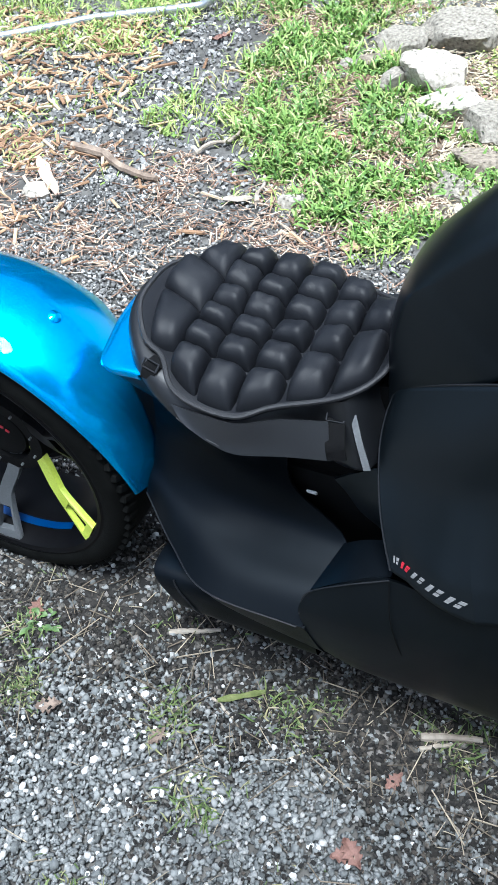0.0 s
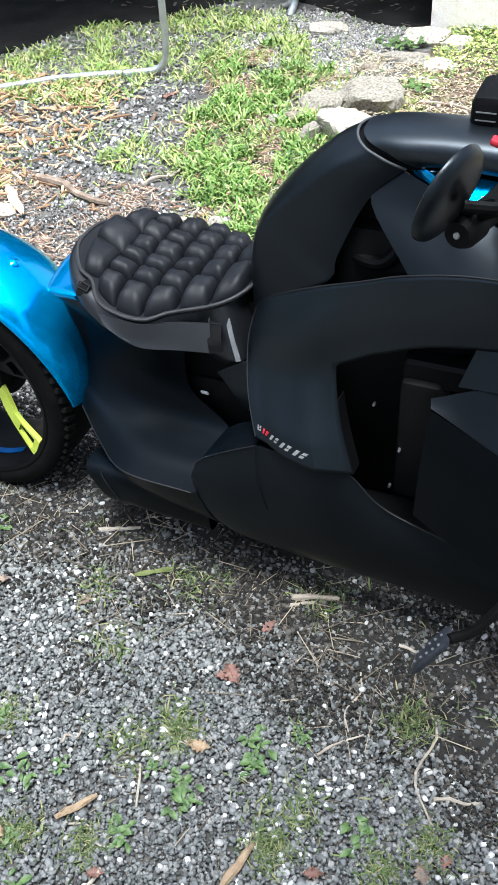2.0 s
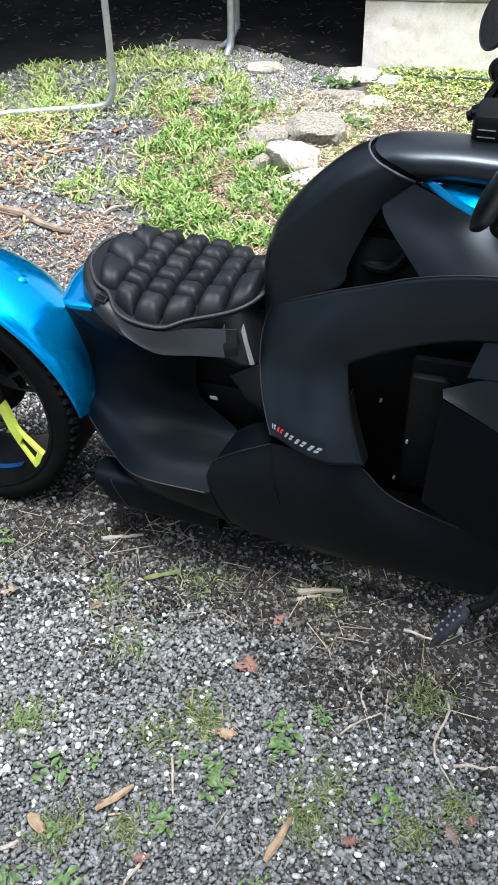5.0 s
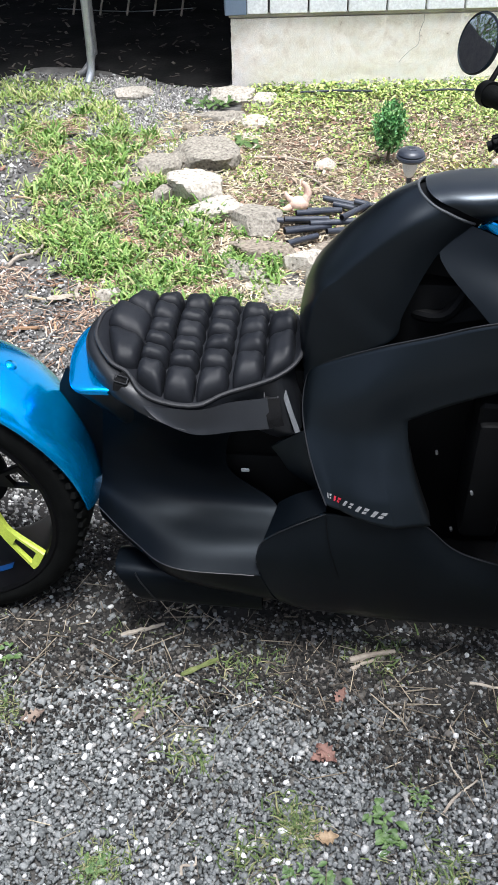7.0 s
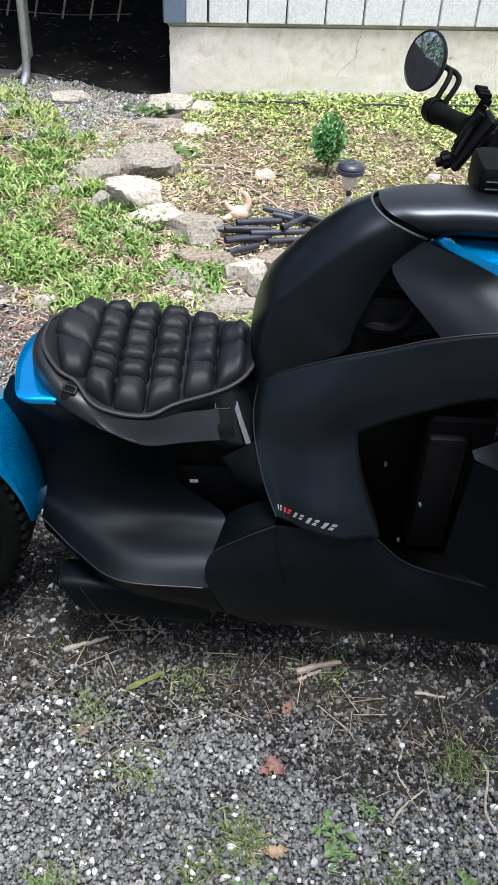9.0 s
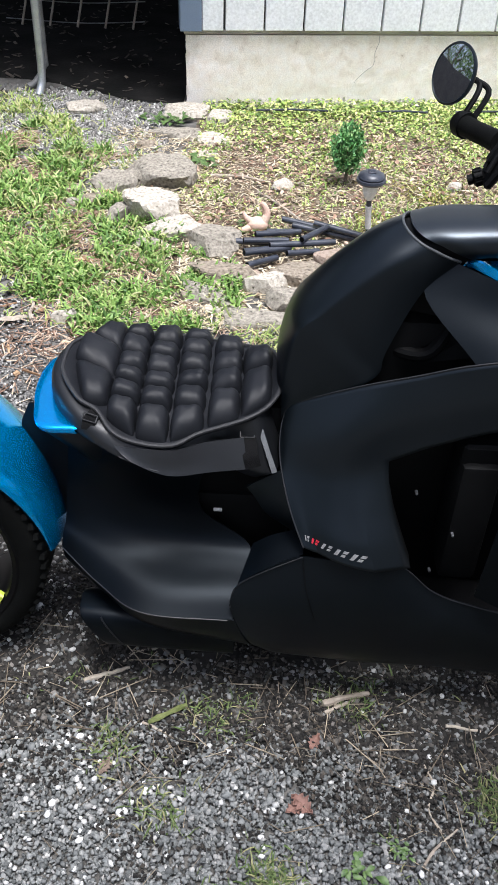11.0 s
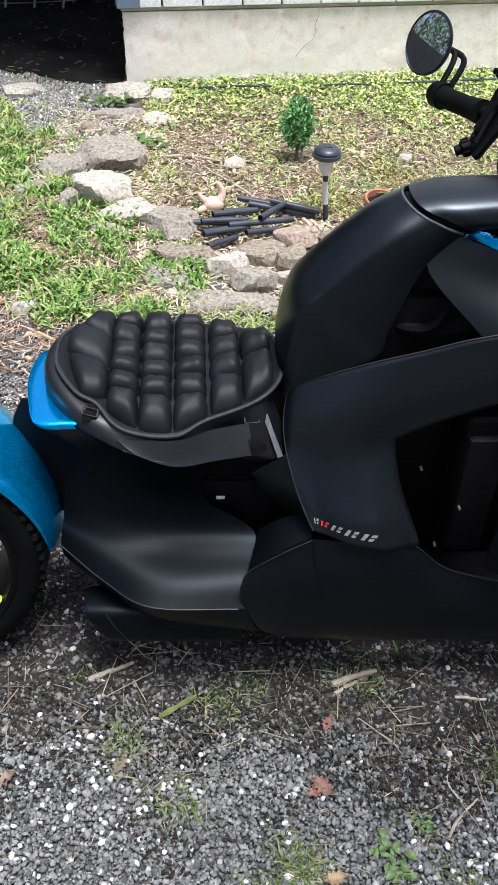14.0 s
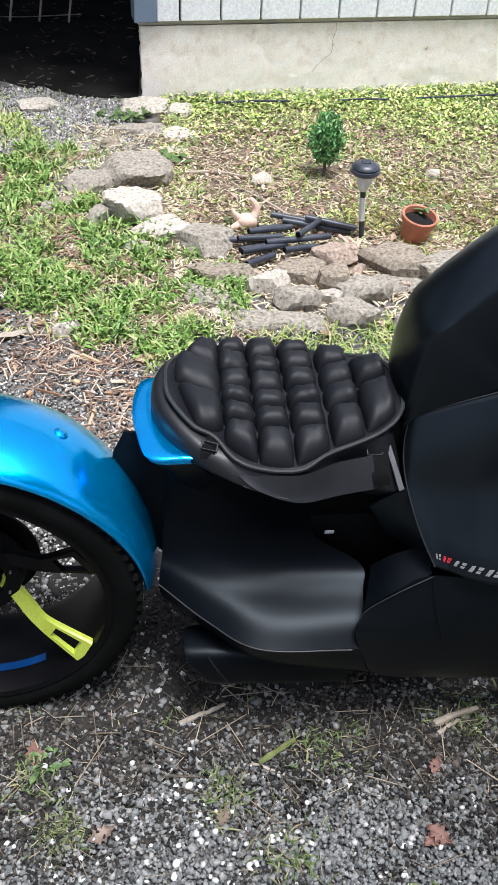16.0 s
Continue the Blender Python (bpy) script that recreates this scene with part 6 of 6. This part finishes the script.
for x, y, turn, L, W, m, lab in ((-0.75, 1.17, -43, 0.26, 0.020, M_CLAY, "torn strip of orange-brown bark on gravel"), (-0.105, 1.21, 20, 0.085, 0.014, M_STICK, "broken wood chip beside the grass"),
                                 (0.66, -0.745, 52, 0.080, 0.006, M_LEAFTAN, "long tan dry leaf on gravel"), (0.967, -0.735, 75, 0.09, 0.007, M_LEAFTAN, "pale straw bundle on gravel"),
                                 (0.547, -0.222, 32, 0.085, 0.004, M_STALK, "yellow-green grass stalk on gravel"), (0.545, -0.83, -30, 0.045, 0.010, M_LEAFTAN, "curled tan leaf on gravel")):
    g = slab([(-L / 2, 0, W * 0.3), (-L * 0.25, W * 0.2, W), (0, -W * 0.15, W * 0.9), (L * 0.28, W * 0.1, W * 0.7), (L / 2, 0, W * 0.15)], 0.006, int(x * 100) + 500)
    ob = solo("bark_piece" if y > 1 else "dry_leaf", g, m, lab, "bark" if y > 1 else "leaf", (x, y, 0.004))
    ob.rotation_euler = (0, 0, radians(turn))


def oak_leaf(seed, s):
    sr = random.Random(seed)
    rows = []
    for k in range(11):
        u = k / 10
        w = 0.33 * math.sin(math.pi * min(1, u * 1.05)) * (0.55 + 0.5 * (k % 2)) + 0.015
        rows.append([(s * (u - 0.5), s * w * j, 0.012 + s * (0.16 * abs(j) ** 1.5 * sr.uniform(0.4, 1.2) + 0.06 * math.sin(u * 5 + seed))) for j in (-1, -0.5, 0, 0.5, 1)])
    return Geo().shell(np.array(rows), 0.0012)


for i, (x, y, s, turn, m) in enumerate([(0.812, -0.398, 0.052, -40, M_LEAF), (0.800, -0.405, 0.042, 30, M_LEAF), (0.815, -0.561, 0.045, 10, M_LEAFTAN), (0.838, -0.267, 0.038, 60, M_LEAF),
                                        (0.10, -0.20, 0.05, 100, M_LEAF), (1.09, -0.70, 0.035, 20, M_LEAF), (0.15, 1.60, 0.05, 10, M_LEAF), (0.86, 1.19, 0.06, 5, M_LEAF),
                                        (0.44, -0.34, 0.04, 70, M_BARK), (0.23, -0.36, 0.05, 30, M_BARK), (-0.62, 2.2, 0.07, 30, M_LEAF), (0.30, 1.07, 0.07, 10, M_LEAFTAN),
                                        (0.747, -0.833, 0.032, 25, M_LEAF), (1.289, -0.600, 0.030, 80, M_LEAF), (1.256, -0.636, 0.040, 120, M_BARK)]):
    ob = solo("dry_leaf", oak_leaf(i, s), m, "curled reddish-brown dry leaf on the ground", "leaf", (x, y, 0), group="dry leaves")
    ob.rotation_euler = (0, 0, radians(turn))


def weed_leaves(seed, s, at=(0, 0, 0)):
    """The leaves of a low rosette, each a bent blade."""
    sr, out = np.random.default_rng(seed), []
    n = int(sr.integers(13, 22))
    for k in range(n):
        g = Geo()
        a, L = sr.uniform(0, 2 * math.pi), s * sr.uniform(0.35, 0.75)
        ox, oy = sr.normal(0, s * 0.38, 2)
        c, sn, wide, arch = math.cos(a), math.sin(a), sr.uniform(0.28, 0.50), sr.uniform(0.2, 0.8)
        rows = []
        for u in np.linspace(0, 1, 6):
            w = L * wide * (0.10 + math.sin(math.pi * u ** 1.2)) * 0.6
            z = 0.010 + s * 0.2 * ((k % 4) / 4) + L * (arch * u - (arch * 0.9) * u * u)
            rows.append([(ox + c * L * u - sn * w * j, oy + sn * L * u + c * w * j, z + abs(j) * w * 0.35) for j in (-1, 0, 1)])
        out.append(g.grid(np.array(rows) + np.array(at)))
    return out


WEEDS = [(0.986, -0.474), (0.91, -0.514), (0.928, -0.557), (0.759, -0.626), (0.814, -0.637), (0.833, -0.665), (0.734, -0.743), (0.761, -0.752), (1.135, -0.614), (0.589, -0.685),
         (0.42, -0.64), (0.53, -0.73), (0.57, -0.83), (0.54, -0.93), (0.63, -0.91), (0.95, -0.82), (1.05, -0.84), (0.12, -0.22), (0.40, 2.55), (0.66, 1.96), (0.16, 3.05), (0.24, 3.03)]
for i, (x, y) in enumerate(WEEDS):
    ob = thing("weed", (x, y, 0), "small green broad-leaved weed growing in the gravel" if y < 0 else "leafy green weed by the garden stones", "weed", group="weeds")
    for leaf in weed_leaves(i, (0.022 + 0.008 * (i % 3)) if y < 0 else 0.08, (x, y, 0)):
        part("leaf", leaf, M_WEED, ob, smooth=60)

# ---- garden things ----
TUBES = [((0.588, 1.775), (0.762, 1.812), 0.010), ((0.618, 1.748), (0.782, 1.795), 0.028), ((0.622, 1.695), (0.778, 1.772), 0.012), ((0.625, 1.652), (0.790, 1.738), 0.028),
         ((0.638, 1.592), (0.742, 1.690), 0.012), ((0.715, 1.712), (0.955, 1.792), 0.032), ((0.778, 1.690), (0.895, 1.748), 0.014), ((0.760, 1.975), (1.000, 1.905), 0.012),
         ((0.800, 1.925), (1.045, 1.860), 0.012), ((0.880, 1.905), (1.060, 1.848), 0.034), ((0.700, 1.86), (0.83, 1.905), 0.012), ((0.83, 1.74), (0.93, 1.885), 0.046), ((0.66, 1.80), (0.80, 1.86), 0.030)]
for a, b, z in TUBES:
    a, b = np.array((*a, z + 0.028)), np.array((*b, z + 0.012))
    d = b - a
    outer, inner = np.linspace(a, b, 3), np.linspace(a - d * 0.0, a + d * 0.06, 2)
    g = Geo().tube(outer, 0.0115, 14)
    g.tube(np.array([a - d * 0.004, a - d * 0.001]), 0.0118, 14, cap=False)
    ob = thing("plastic_tube", (*a[:2], 0), "loose black plastic tube piled on the garden bed", "tube", group="black tubes")
    part("tube_body", g, M_TUBE, ob)
    # Black disc stands in for the shade inside the tube's open end.
    part("bore_disc", Geo().tube(np.array([a - d * 0.006, a - d * 0.0045]), 0.0088, 12), M_DARK, ob)

lampx, lampy = 1.068, 1.852
lamp = thing("solar_path_light", (lampx, lampy, 0), "black solar path light on a stake in the garden bed", "garden light")
part("stake", Geo().tube([(lampx + 0.020, lampy + 0.008, -0.02), (lampx, lampy, 0.20)], 0.010, 12), M_TUBE, lamp)
part("sleeve", Geo().tube([(lampx + 0.010, lampy + 0.004, 0.075), (lampx + 0.002, lampy, 0.165)], 0.0112, 14), M_WHITE, lamp, "pale sleeve on the stake")
part("lens", Geo().lathe([(0.010, 0.188), (0.017, 0.195), (0.027, 0.222), (0.030, 0.258)], (lampx, lampy, 0), sides=24), M_CLEAR, lamp, "clear plastic lens")
cap = part("cap", Geo().lathe([(0.048, 0.254), (0.054, 0.262), (0.052, 0.270), (0.047, 0.272), (0.049, 0.277), (0.045, 0.285), (0.032, 0.293), (0.0, 0.295)], (lampx, lampy, 0), sides=36), M_TUBE, lamp, "rounded black cap")
part("solar_cell", Geo().box((0.028, 0.028, 0.003), Matrix.Translation((lampx, lampy, 0.2955)), 0.0005), mat("solar_cell", (0.01, 0.012, 0.025), (0.02, 0.024, 0.04), 30, 0.2), cap)

px, py = 1.275, 1.845
pot = thing("flower_pot", (px, py, 0), "terracotta flower pot with a small green plant", "flower pot")
g = Geo().lathe([(0.0, 0.004), (0.050, 0.002), (0.056, 0.010), (0.068, 0.095), (0.071, 0.098), (0.078, 0.102), (0.080, 0.125), (0.076, 0.130), (0.070, 0.127), (0.066, 0.09), (0.0, 0.088)], (0, 0, 0), sides=36)
part("pot_wall", g.moved(Matrix.Translation((px, py, 0)) @ Matrix.Rotation(radians(9), 4, "X") @ Matrix.Rotation(radians(6), 4, "Y") @ Matrix.Scale(0.85, 4)), M_POT, pot)
part("pot_soil", Geo().lathe([(0.0, 0.100), (0.067, 0.098)], (0, 0, 0), sides=24).moved(Matrix.Translation((px, py, 0)) @ Matrix.Rotation(radians(9), 4, "X") @ Matrix.Rotation(radians(6), 4, "Y") @ Matrix.Scale(0.85, 4)), M_SHADESOIL, pot)
for leaf in weed_leaves(77, 0.07, (px + 0.03, py + 0.04, 0.085)):
    part("seedling_leaf", leaf, M_WEED, pot, smooth=60)

shx, shy = 1.02, 2.40
shrub = thing("shrub", (shx, shy, 0), "small upright dark green shrub in the garden bed", "shrub")
part("trunk", Geo().tube(spline([(shx, shy, -0.01), (shx + 0.006, shy, 0.06), (shx, shy + 0.004, 0.20)], 8), [0.008, 0.008, 0.007, 0.007, 0.006, 0.005, 0.004, 0.003], 8), M_TRUNK, shrub)
n = 1500
d = rng.normal(size=(n, 3))
d /= np.linalg.norm(d, axis=1, keepdims=True)
d *= rng.uniform(0.55, 1.0, (n, 1)) * (1 + 0.18 * np.sin(d[:, :1] * 7) * np.cos(d[:, 2:] * 6))
pos = d * np.array((0.073, 0.073, 0.105)) + np.array((shx, shy, 0.165))
me = cloud("crown", LEAF_V, LEAF_F, pos, turns(n, 1.4), np.column_stack([rng.uniform(0.014, 0.026, n), rng.uniform(0.010, 0.016, n), np.full(n, 0.03)]), M_SHRUB)
ob = new("crown", me)
ob.parent = shrub
ob.matrix_parent_inverse = Matrix.Translation(shrub.location).inverted()

clay = Geo()
body_v, body_f = ico(3)
clay.add([(p[0] * 0.040 + 0.004 * noise.noise((p[0] * 3, p[1] * 3, p[2] * 3)), p[1] * 0.032, p[2] * 0.030 + 0.035) for p in body_v], body_f)
clay.tube(spline([(0.022, 0.0, 0.045), (0.034, 0.01, 0.075), (0.022, 0.012, 0.105), (0.008, 0.010, 0.118)], 9), np.linspace(0.018, 0.008, 9), 10)
clay.tube(spline([(-0.025, 0.0, 0.045), (-0.045, 0.0, 0.062), (-0.056, 0.004, 0.080)], 7), np.linspace(0.015, 0.006, 7), 10)
clay.tube(spline([(-0.030, -0.01, 0.025), (-0.05, -0.018, 0.018), (-0.062, -0.02, 0.020)], 7), np.linspace(0.016, 0.008, 7), 10)
solo("garden_ornament", clay, M_CLAY, "broken pale pink clay garden ornament beside the tubes", "ornament", (0.665, 1.93, 0), smooth=60)
for a, b in (((0.62, 3.20), (0.98, 3.235)), ((1.22, 3.25), (1.48, 3.275)), ((1.62, 3.30), (2.5, 3.40))):
    g = Geo().tube(np.array([(*a, 0.028), ((a[0] + b[0]) / 2, (a[1] + b[1]) / 2, 0.034), (*b, 0.028)]) - np.array((*a, 0)), 0.0055, 8)
    solo("drip_hose", g, M_TUBE, "black drip hose lying in the ground cover", "hose", (*a, 0))
# slatted lattice leaning in the dark
lat = thing("wire_lattice", (-0.55, 4.6, 0), "old wire lattice leaning in the dark under the carport", "lattice")
for k in range(5):
    x = -0.85 + 0.17 * k
    part("lattice_bar", Geo().tube([(x, 4.55, 0.02), (x + 0.04, 4.75, 0.30)], 0.007, 6), M_STICK, lat)
for k in range(3):
    part("lattice_wire", Geo().tube(spline([(-0.95, 4.57 + 0.06 * k, 0.05 + 0.1 * k), (-0.5, 4.60 + 0.06 * k, 0.03 + 0.1 * k), (-0.1, 4.57 + 0.06 * k, 0.06 + 0.1 * k)], 10), 0.003, 6), M_STEEL, lat)


# ---- trees behind the driveway, which shade it ----
def tree(x, y, h, r, n, seed, squash=0.8, leaf=0.16):
    tr = np.random.default_rng(seed)
    t = thing("tree", (x, y, 0), "leafy green broadleaf tree beside the driveway, out of view", "tree", group="trees along the driveway")
    line = spline([(x, y, -0.1), (x + 0.1, y, h * 0.3), (x - 0.05, y + 0.1, h * 0.6), (x, y, h * 0.95)], 12)
    part("trunk", Geo().tube(line, np.linspace(0.2, 0.04, 12), 10), M_TRUNK, t)
    for k in range(7):
        a = k * 2.4
        q = line[5 + k % 6]
        part("limb", Geo().tube(spline([q, q + np.array((math.cos(a), math.sin(a), 0.5)) * r * 0.4, q + np.array((math.cos(a), math.sin(a), 0.6)) * r * 0.8], 6), np.linspace(0.06, 0.015, 6), 7), M_TRUNK, t)
    c = tr.normal(size=(60, 3))
    c /= np.linalg.norm(c, axis=1, keepdims=True)
    c *= tr.uniform(0.35, 0.95, (60, 1)) * np.array((r, r, r * squash))
    pick = tr.integers(0, 60, n)
    pos = c[pick] + tr.normal(size=(n, 3)) * r * 0.17 + np.array((x, y, h))
    me = cloud("crown", LEAF_V, LEAF_F, pos, turns(n, 1.5), np.column_stack([tr.uniform(0.6, 1.2, n) * leaf, tr.uniform(0.5, 0.9, n) * leaf, np.full(n, leaf)]), M_TREE)
    ob = new("crown", me)
    ob.parent = t
    ob.matrix_parent_inverse = Matrix.Translation(t.location).inverted()


# Unseen tree, placed only so its crown dims the driveway by the motorcycle.
tree(3.25, -2.40, 4.7, 2.0, 17500, 12, 0.5, 0.145)
tree(-4.5, -11.5, 4.0, 2.8, 5000, 2, 1.2)
tree(1.0, -12.6, 4.0, 3.0, 5000, 3, 1.2)
tree(6.5, -12.0, 4.0, 2.9, 5000, 4, 1.2)
tree(-9.5, -5.0, 4.0, 2.8, 5000, 5, 1.2)
tree(-9.0, 0.8, 4.0, 2.8, 5000, 7, 1.2)
tree(-10.5, 5.0, 4.0, 2.9, 5000, 8, 1.2)
tree(11.0, -4.5, 4.0, 2.9, 5000, 6, 1.2)
